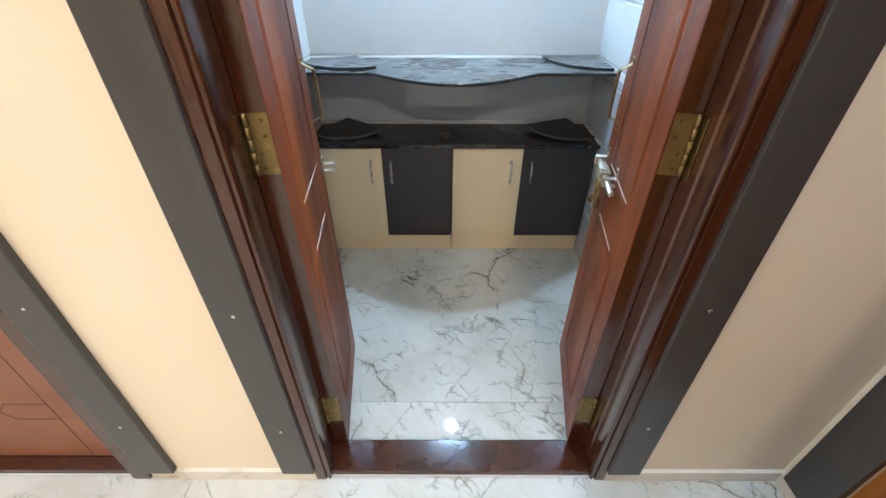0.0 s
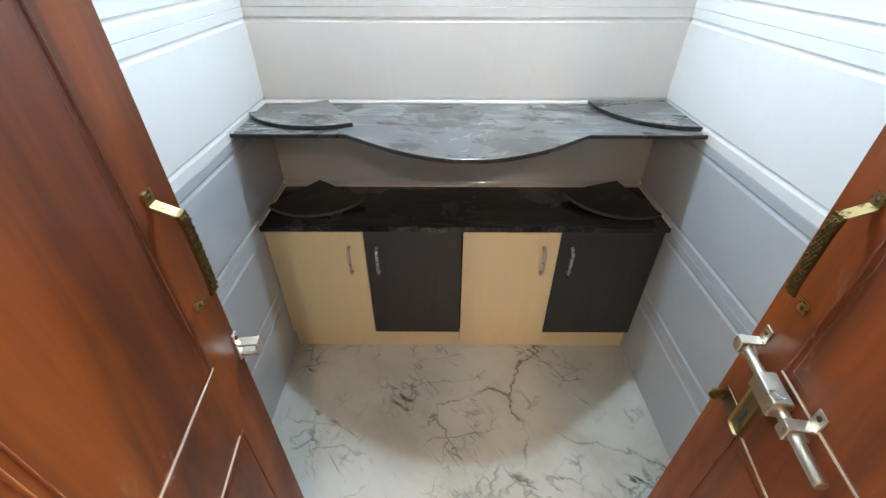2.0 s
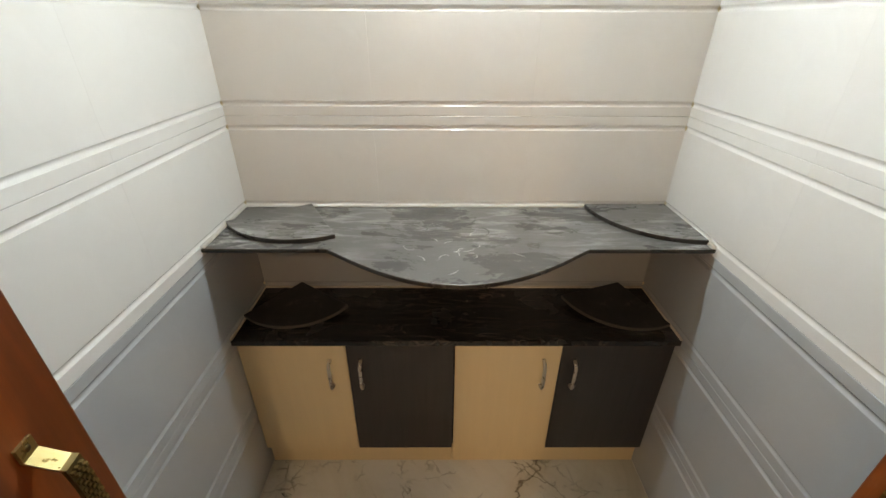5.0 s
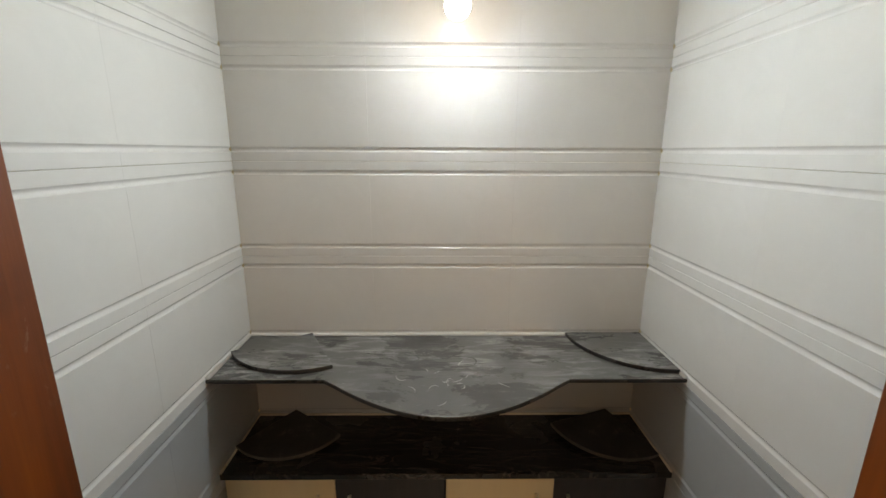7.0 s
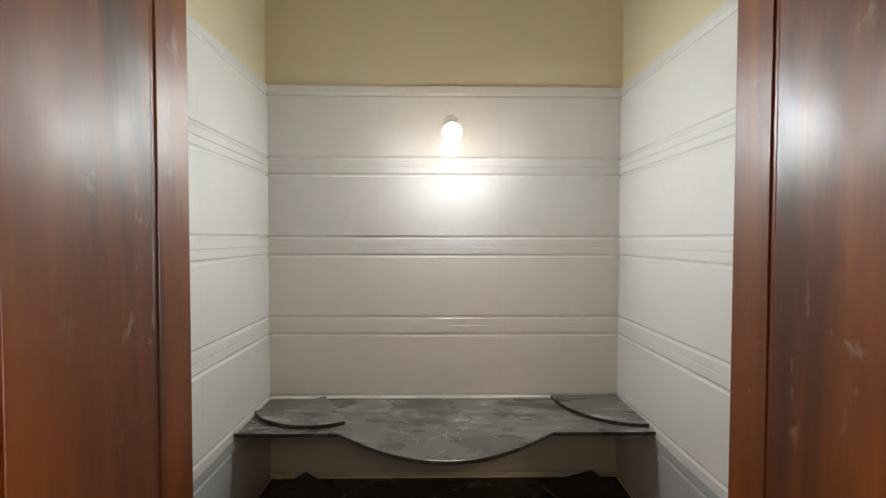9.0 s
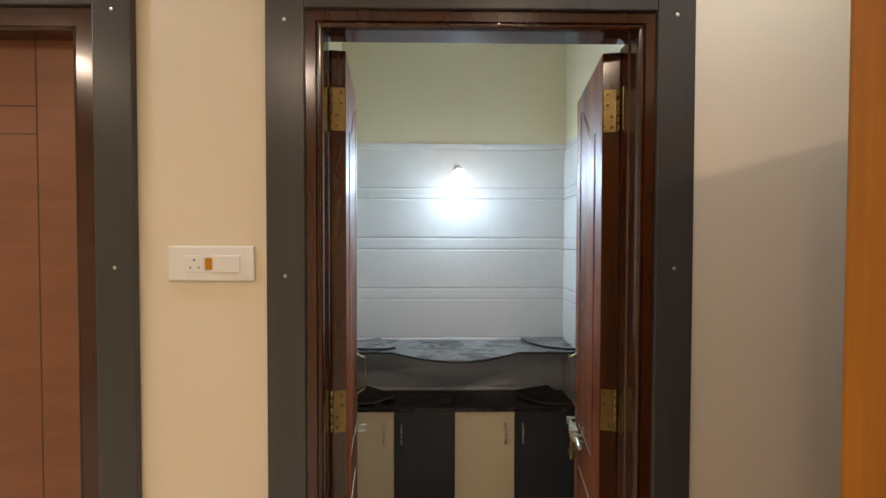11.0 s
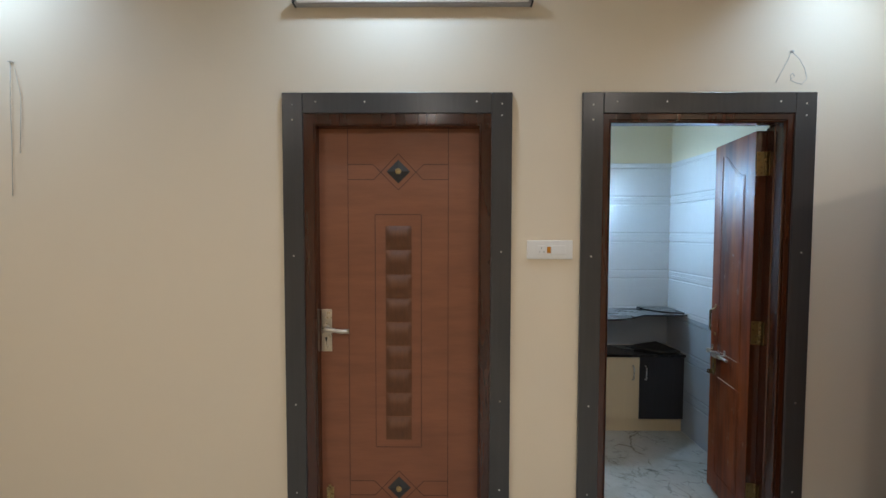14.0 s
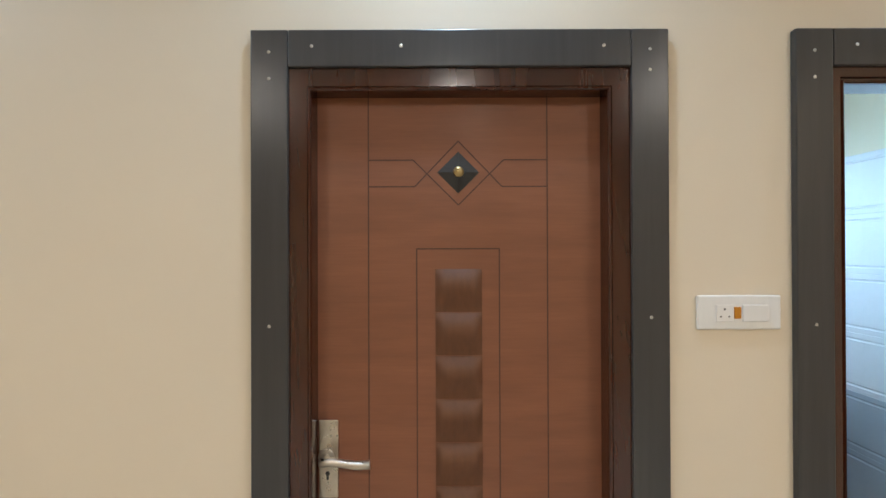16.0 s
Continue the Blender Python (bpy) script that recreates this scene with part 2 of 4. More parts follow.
# feathered pale bands that fan across the slab, broken up by clouds
_w = granite_grey.noise(granite_grey.coords((2.0, 10, 1), (0, 0, 0.62)), 3.4, 9, 0.66, 0.9)
_g = granite_grey.noise(granite_grey.coords(shift=(0.35, 0.1, 0)), 3.1, 4, 0.6)
_k = granite_grey.mix(granite_grey.mix(1.0, granite_grey.grey(_w, 0.0, 0.85, 0.47, 0.66), granite_grey.grey(_g, 0.0, 1.0, 0.43, 0.6), "MULTIPLY"), _k, (0.47, 0.47, 0.46))
_l = granite_grey.noise(granite_grey.coords((3, 14, 1), (0, 0, 0.95), (1, 2, 0)), 7.0, 8, 0.7, 1.2)
_k = granite_grey.mix(granite_grey.grey(_l, 0.0, 0.45, 0.60, 0.74), _k, (0.60, 0.60, 0.58))


def split_top_and_sides(m, top, edge):
    """Upward faces take the top colour; sides and undersides take the edge colour."""
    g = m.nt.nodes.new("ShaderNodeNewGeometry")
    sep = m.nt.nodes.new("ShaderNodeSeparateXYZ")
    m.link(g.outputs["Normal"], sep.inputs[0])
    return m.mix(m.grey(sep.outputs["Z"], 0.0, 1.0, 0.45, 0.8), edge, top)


granite_grey.color(split_top_and_sides(granite_grey, granite_grey.mix(granite_grey.grey(_b, 0.0, 0.25, 0.5, 0.7), _k, (0.08, 0.08, 0.08)), (0.026, 0.024, 0.022)))
granite_grey.roughness(granite_grey.grey(_a, 0.16, 0.55, 0.4, 0.7))
granite_grey = granite_grey.m

granite_black = Mat("black_granite_polished", (0.02, 0.018, 0.018), 0.12)
_a = granite_black.noise(granite_black.coords((1, 2.5, 1), (0, 0, 0.5)), 3.0, 7, 0.6, 2.5)
_k = granite_black.ramp(_a, [(0.45, (0.010, 0.009, 0.009)), (0.62, (0.024, 0.021, 0.020)), (0.74, (0.085, 0.075, 0.066))])
_w = granite_black.noise(granite_black.coords((1.2, 7, 1), (0, 0, 0.45)), 2.6, 6, 0.6, 1.6)
_k = granite_black.mix(granite_black.ramp(_w, [(0.485, (0, 0, 0)), (0.5, (0.32, 0.32, 0.32)), (0.515, (0, 0, 0))]), _k, (0.20, 0.18, 0.16))
granite_black.color(_k)
granite_black.roughness(granite_black.grey(granite_black.noise(granite_black.coords(), 5, 6), 0.08, 0.45, 0.4, 0.75))
granite_black = granite_black.m

granite_offcut = Mat("dusty_dark_granite", (0.05, 0.05, 0.048), 0.45)
_a = granite_offcut.noise(granite_offcut.coords(), 9, 6, 0.65, 1.0)
granite_offcut.color(split_top_and_sides(granite_offcut, granite_offcut.ramp(_a, [(0.35, (0.016, 0.014, 0.013)), (0.58, (0.03, 0.027, 0.025)), (0.75, (0.14, 0.13, 0.115))]), (0.085, 0.077, 0.068)))
granite_offcut = granite_offcut.m


def laminate(name, c, rough, vary=0.12):
    m = Mat(name, c, rough)
    a = m.noise(m.coords((30, 30, 1.5)), 2.0, 4, 0.6)
    m.color(m.mix(m.grey(a, 0.0, 1.0, 0.3, 0.7), tuple(x * (1 - vary) for x in c), tuple(min(1, x * (1 + vary)) for x in c)))
    m.bump(m.noise(m.coords(), 320, 2), 0.04, 0.002)
    return m.m


lam_cream = laminate("cream_laminate", (0.72, 0.585, 0.375), 0.38, 0.02)
lam_dark = laminate("charcoal_laminate", (0.035, 0.032, 0.034), 0.42, 0.15)
edge_dark = laminate("dark_gap", (0.02, 0.018, 0.016), 0.6)
def door_skin(name, c):
    m = Mat(name, c, 0.42)
    a = m.noise(m.coords((1.5, 1, 9)), 1.6, 4, 0.6)
    f = m.noise(m.coords((3, 3, 120)), 2.0, 3, 0.6)
    k = m.mix(m.grey(a, 0.0, 1.0, 0.3, 0.7), tuple(x * 0.86 for x in c), tuple(x * 1.12 for x in c))
    m.color(m.mix(m.grey(f, 0.0, 0.25, 0.4, 0.7), k, tuple(x * 0.7 for x in c)))
    m.roughness(m.grey(m.noise(m.coords(), 4, 4), 0.34, 0.52, 0.3, 0.7))
    m.bump(f, 0.04, 0.002)
    return m.m


door_brown = door_skin("brown_moulded_door_skin", (0.24, 0.090, 0.043))
cushion_brown = laminate("dark_brown_cushion_panel", (0.135, 0.053, 0.021), 0.62, 0.12)
groove_dark = laminate("dark_groove", (0.085, 0.032, 0.019), 0.6)
frame_wood = wood("dark_polished_teak", (0.034, 0.0085, 0.0035), (0.050, 0.0125, 0.005), (0.064, 0.016, 0.006), 0.15, 0.5, (7, 7, 0.8), fine=0.05, relief=0.008)
leaf_wood = wood("red_brown_polished_teak", (0.10, 0.017, 0.003), (0.255, 0.050, 0.007), (0.38, 0.090, 0.011), 0.48, 0.08, (3, 6, 0.4), fine=0.14, figure=0.85, smudge=0.5)
main_wood = wood("golden_brown_polished_teak", (0.25, 0.070, 0.003), (0.365, 0.117, 0.005), (0.48, 0.172, 0.009), 0.50, 0.04, (6, 6, 0.5), figure=0.25)
grey_trim = laminate("dark_grey_matt_board", (0.052, 0.050, 0.049), 0.28, 0.10)


def metal(name, c, rough):
    m = Mat(name, c, rough, 1.0)
    a = m.noise(m.coords(), 60, 4)
    m.roughness(m.grey(a, rough * 0.7, rough * 1.6, 0.3, 0.7))
    m.color(m.mix(m.grey(m.noise(m.coords(), 25, 4), 0, 0.4, 0.4, 0.7), c, tuple(x * 0.6 for x in c)))
    return m.m


brass = metal("antique_brass", (0.50, 0.38, 0.18), 0.27)
hinge_brass = metal("dull_antique_brass", (0.27, 0.195, 0.085), 0.36)
brass_dark = metal("dark_antique_brass", (0.16, 0.11, 0.05), 0.4)
nickel = metal("satin_nickel", (0.62, 0.56, 0.47), 0.3)
steel = metal("brushed_steel", (0.66, 0.64, 0.60), 0.28)
white_plastic = laminate("white_plastic", (0.80, 0.79, 0.76), 0.3, 0.02)
amber_plastic = laminate("amber_plastic", (0.55, 0.22, 0.02), 0.25, 0.1)
grey_plastic = laminate("grey_aluminium_channel", (0.38, 0.38, 0.38), 0.35, 0.05)
black_plastic = laminate("black_plastic", (0.03, 0.03, 0.03), 0.4)
# pale colour that paints the light caught by the mouldings, dust included
highlight_pale = laminate("pale_moulding_highlight", (0.62, 0.50, 0.38), 0.8, 0.15)
wire_mat = laminate("white_wire_sheath", (0.55, 0.52, 0.46), 0.5, 0.05)


def glow(name, c, s):
    m = bpy.data.materials.new(name)
    m.use_nodes = True
    b = m.node_tree.nodes["Principled BSDF"]
    b.inputs["Base Color"].default_value = (0.9, 0.9, 0.9, 1)
    b.inputs["Emission Color"].default_value = (*c, 1)
    b.inputs["Emission Strength"].default_value = s
    return m


bulb_glow = glow("cool_white_bulb_glow", (0.41, 0.70, 1.0), BULB_STRENGTH)
neck_glow = glow("translucent_bulb_neck", (0.6, 0.8, 1.0), 20.0)
warm_glow = glow("warm_lamp_glow", (1.0, 0.80, 0.42), 22.0)
down_glow = glow("downlight_glow", (0.95, 0.97, 1.0), 12.0)

# ---- plan ----
WALL_Y0, WALL_Y1 = 0.02, 0.105          # the wall between hall and pooja room
RX0, RX1, RY1 = -0.645, 0.676, 1.462    # pooja room
RIGHT_X = 1.0                           # hall's wall with the main door
RIGHT_T = 0.24
HALL_L, HALL_B = -4.2, -4.6
CEIL = 2.95
PD = (-0.415, 0.462, 2.08)              # pooja door frame: outer edges and top
LD = (-1.804, -0.929, 2.08)             # closed door frame
MD = (-1.16, -0.12, 2.06)             # main door frame along y

# walls with thickness and real openings
bm = bmesh.new()
box(bm, HALL_L, LD[0], WALL_Y0, WALL_Y1 + 0.02, 0, CEIL)
box(bm, LD[1], PD[0], WALL_Y0, WALL_Y1 + 0.02, 0, CEIL)
box(bm, PD[1], RIGHT_X + RIGHT_T, WALL_Y0, WALL_Y1 + 0.02, 0, CEIL)
box(bm, LD[0], LD[1], WALL_Y0, WALL_Y1 + 0.02, LD[2], CEIL)
box(bm, PD[0], PD[1], WALL_Y0, WALL_Y1 + 0.02, PD[2], CEIL)
setting("wall_north", bm, cream_paint, "cream painted plaster wall holding two doors", "wall")
bm = bmesh.new()
box(bm, RIGHT_X, RIGHT_X + RIGHT_T, HALL_B, MD[0], 0, CEIL)
box(bm, RIGHT_X, RIGHT_X + RIGHT_T, MD[1], WALL_Y0, 0, CEIL)
box(bm, RIGHT_X, RIGHT_X + RIGHT_T, MD[0], MD[1], MD[2], CEIL)
setting("wall_east", bm, cream_paint, "cream painted plaster wall around the main door", "wall")
setting("wall_west", boxm(HALL_L - 0.15, HALL_L, HALL_B, WALL_Y0, 0, CEIL), cream_paint, "cream painted plaster wall", "wall")
setting("wall_south", boxm(HALL_L - 0.15, RIGHT_X + RIGHT_T, HALL_B - 0.15, HALL_B, 0, CEIL), cream_paint, "cream painted plaster wall", "wall")
setting("ceiling", boxm(HALL_L - 0.15, RIGHT_X + RIGHT_T, HALL_B - 0.15, RY1 + 0.15, CEIL, CEIL + 0.12), white_paint, "white painted ceiling slab", "ceiling")
setting("floor", boxm(HALL_L - 0.15, RIGHT_X + RIGHT_T, HALL_B - 0.15, RY1 + 0.15, -0.12, -0.004), grout, "pale bedding under marble floor tiles", "floor")
# closed room behind the brown door
setting("wall_behind_closed_door", boxm(LD[0] - 0.2, LD[1] + 0.1, 0.3, 0.36, 0, CEIL), cream_paint, "plain plaster wall behind the closed door", "wall")

# pooja room shell
T = 0.012
for nm, b in (("wall_pooja_west", (RX0 - 0.1, RX0 - T, WALL_Y1 + 0.02, RY1 + 0.1)),
              ("wall_pooja_east", (RX1 + T, RX1 + 0.1, WALL_Y1 + 0.02, RY1 + 0.1)),
              ("wall_pooja_north", (RX0 - T, RX1 + T, RY1 + T, RY1 + 0.1))):
    setting(nm, boxm(*b, 0, CEIL), pooja_paint, "pale yellow painted wall above the tiles of the prayer room", "wall")

# ---- door frames, trims ----


def jamb_profile(plain=False, rebate=0.032):
    """Cross-section of a moulded jamb, from its outer edge into the opening; rebate: where the leaf shuts."""
    p = [(0, 0.010), (0.026, 0.010), (0.029, 0.016), (0.032, 0.016), (0.035, 0.011), (0.038, 0.012), (0.041, 0.016), (0.042, 0.026),
         (0.042, 0.060), (rebate, 0.064), (rebate, 0.112), (0, 0.112)]
    if plain:
        p = [(0, 0.010), (0.046, 0.010), (0.0475, 0.0125), (0.049, 0.0105), (0.053, 0.011), (0.0555, 0.0145), (0.056, 0.020), (0.056, 0.067), (0.036, 0.067), (0.036, 0.112), (0, 0.112)]
    return p


def loft(bm, ring0, ring1):
    """A closed bar between two outlines of equal length."""
    a = [bm.verts.new(p) for p in ring0]
    c = [bm.verts.new(p) for p in ring1]
    n = len(a)
    bm.faces.new(a)
    bm.faces.new(c)
    for i in range(n):
        bm.faces.new((a[i], a[(i + 1) % n], c[(i + 1) % n], c[i]))
    return bm


def door_frame(x0, x1, top, label, plain=False, east=0.032):
    """Two jambs and a head, mitred where they meet, with a threshold."""
    f = thing("door_frame", label, "door frame", ((x0 + x1) / 2, 0.06, 0), kind="structure")
    off = Matrix.Translation((-(x0 + x1) / 2, -0.06, 0))
    for x, sg, rebate in ((x0, 1, 0.032), (x1, -1, east)):
        p = jamb_profile(plain, rebate)
        bm = loft(bmesh.new(), [(x + sg * u, v, 0.0) for u, v in p], [(x + sg * u, v, top - u) for u, v in p])
        bm.transform(off)
        part("jamb", bm, frame_wood, f)
    p = jamb_profile(plain)
    bm = loft(bmesh.new(), [(x0 + u, v, top - u) for u, v in p], [(x1 - u, v, top - u) for u, v in p])
    bm.transform(off)
    part("head", bm, frame_wood, f)
    bm = boxm(x0 + 0.002, x1 - 0.002, 0.024, 0.127, 0, 0.022, 0.004)
    bm.transform(off)
    part("threshold", bm, frame_wood, f)
    return f


def screw_head(bm, p, r=0.0045):
    ball(bm, p, r, 1, 0.45, 1, 8)


def trim_set(x0, x1, top, w, label, bottom=0.05):
    """Grey boards round a door, y 0 to 0.02, with visible screws."""
    t = thing("door_trim", label, "door trim", ((x0 + x1) / 2, 0.01, 0), kind="structure")
    off = Matrix.Translation((-(x0 + x1) / 2, -0.01, 0))
    for n, b in (("side_board", (x0 - w, x0, bottom, top + w)), ("side_board", (x1, x1 + w, bottom, top + w)), ("top_board", (x0 + 0.001, x1 - 0.001, top, top + w))):
        bm = boxm(b[0], b[1], 0, 0.0198, b[2], b[3], 0.003)
        bm.transform(off)
        part(n, bm, grey_trim, t)
    pts = []
    for z in (0.28, 0.71, 1.42, 2.05):
        pts += [(x0 - w * 0.5, z), (x1 + w * 0.5, z + 0.02)]
    for u in (0.07, 0.33, 0.92):
        pts.append((x0 + u * (x1 - x0), top + w * 0.55))
    pts += [(x0 - w * 0.5, top + w * 0.4), (x1 + w * 0.5, top + w * 0.45)]
    for x, z in pts:
        bm = bmesh.new()
        screw_head(bm, (x, 0.0, z))
        bm.transform(off)
        part("screw", bm, steel, t)
    return t


door_frame(*PD, "dark polished teak frame of the prayer room", east=0.046)
door_frame(*LD, "dark polished teak frame around the brown door", True)
trim_set(*PD, 0.095, "dark grey boards with screws round the prayer room door")
trim_set(*LD, 0.095, "dark grey boards with screws round the brown door")


# ---- closed brown door ----
def closed_door():
    kx, kz = -1.368, 1.822
    x0, x1, z0, z1 = LD[0] + 0.038, LD[1] - 0.038, 0.024, 2.042
    y = 0.068
    d = thing("door_1", "closed brown moulded door with cushioned centre strip and nickel lever", "door", ((x0 + x1) / 2, y + 0.018, z0), kind="structure")
    off = Matrix.Translation((-(x0 + x1) / 2, -(y + 0.018), -z0))

    def add(n, bm, m, label="", smooth=False):
        bm.transform(off)
        return part(n, bm, m, d, label, smooth)
    add("leaf", boxm(x0, x1, y, y + 0.036, z0, z1, 0.002), door_brown)
    g = 0.0017

    def groove(a, b):
        bm = bmesh.new()
        (ax, az), (bx, bz) = a, b
        v = Vector((bx - ax, bz - az)).normalized()
        nx, nz = -v.y * g, v.x * g
        prism(bm, [(ax + nx, az + nz), (bx + nx, bz + nz), (bx - nx, bz - nz), (ax - nx, az - nz)], y - 0.0006, y + 0.001, axis="y")
        add("groove", bm, groove_dark)
    gl, gr = kx - 0.243, kx + 0.240
    groove((gl, z0), (gl, z1))
    groove((gr, z0), (gr, z1))
    ix0, ix1, iz0, iz1 = kx - 0.113, kx + 0.110, 0.472, 1.616
    for a, b in (((ix0, iz0), (ix0, iz1)), ((ix1, iz0), (ix1, iz1)), ((ix0, iz1), (ix1, iz1)), ((ix0, iz0), (ix1, iz0))):
        groove(a, b)
    for zc in (kz, 2.088 - kz):
        for s, gx in ((-1, gl), (1, gr)):
            groove((gx, zc + 0.034), (kx + s * 0.122, zc + 0.034))
            groove((kx + s * 0.122, zc + 0.034), (kx, zc - 0.088))
            groove((gx, zc - 0.038), (kx + s * 0.118, zc - 0.038))
            groove((kx + s * 0.118, zc - 0.038), (kx, zc + 0.085))
        bm = bmesh.new()
        h = 0.061
        r = bmesh.ops.create_cone(bm, cap_ends=True, segments=4, radius1=h, radius2=h * 0.35, depth=0.010, matrix=Matrix.Translation((kx, y - 0.004, zc)) @ Matrix.Rotation(radians(90), 4, "X"))
        add("diamond", bm, black_plastic, "dark raised diamond")
        bm = bmesh.new()
        ball(bm, (kx, y - 0.011, zc), 0.015, 1, 0.6, 1)
        cyl(bm, (kx, y, zc), (kx, y - 0.010, zc), 0.010, 0.012)
        add("knob", bm, brass, "round brass stud", True)
    # padded squares, each bulging down and out
    for i in range(9):
        zt = 1.561 - 0.117 * i
        bm = bmesh.new()
        nx, nz = 12, 20
        w, hh = 0.063, 0.1155
        vs = []
        for a in range(nx + 1):
            row = []
            for b in range(nz + 1):
                u, v = a / nx, b / nz
                side = min(1.0, 6 * u, 6 * (1 - u))
                bulge = 0.0006 + 0.018 * side ** 0.5 * math.sin(math.pi * v ** 1.5)
                row.append(bm.verts.new((kx - w + 2 * w * u, y - bulge, zt - hh * (1 - v))))
            vs.append(row)
        for a in range(nx):
            for b in range(nz):
                bm.faces.new((vs[a][b], vs[a + 1][b], vs[a + 1][b + 1], vs[a][b + 1]))
        add("cushion", bm, cushion_brown, "", True)
    # lever handle on a long plate
    hx = -1.719
    h = add("handle_plate", boxm(hx - 0.026, hx + 0.026, y - 0.007, y, 0.949, 1.157, 0.003), nickel, "long satin nickel lock plate")
    bm = bmesh.new()
    cyl(bm, (hx - 0.005, y - 0.006, 1.06), (hx - 0.005, y - 0.012, 1.06), 0.022, bev=0.002)
    cyl(bm, (hx - 0.005, y - 0.010, 1.06), (hx - 0.005, y - 0.045, 1.06), 0.010)
    tube(bm, [(hx - 0.012, y - 0.045, 1.062), (hx + 0.02, y - 0.047, 1.066), (hx + 0.05, y - 0.047, 1.061), (hx + 0.085, y - 0.046, 1.056), (hx + 0.118, y - 0.044, 1.057)], [0.011, 0.011, 0.010, 0.011, 0.0115], 12)
    add("lever", bm, nickel, "", True)
    bm = bmesh.new()
    cyl(bm, (hx - 0.002, y - 0.008, 1.015), (hx - 0.002, y - 0.006, 1.015), 0.006)
    box(bm, hx - 0.005, hx + 0.001, y - 0.008, y - 0.006, 0.998, 1.013)
    add("keyhole", bm, black_plastic)
    bm = bmesh.new()
    cyl(bm, (hx + 0.01, y - 0.012, 0.16), (hx + 0.01, y - 0.012, 0.285), 0.007)
    box(bm, hx - 0.008, hx + 0.028, y - 0.006, y, 0.13, 0.27, 0.002)
    add("bolt", bm, brass, "small brass tower bolt")


closed_door()


# ---- prayer room door leaves ----
def ogee_panel(s0, s1, z0, zl, zh, n=14):
    """Outline in (s, z): flat bottom, top rising in an S from zl at s0 to zh at s1."""
    pts = [(s0, z0), (s1, z0)]
    for i in range(n + 1):
        u = 1 - i / n
        e = u * u * (3 - 2 * u)
        pts.append((s0 + (s1 - s0) * u, zl + (zh - zl) * e - 0.018 * math.sin(math.pi * u) * (1 - u)))
    return pts


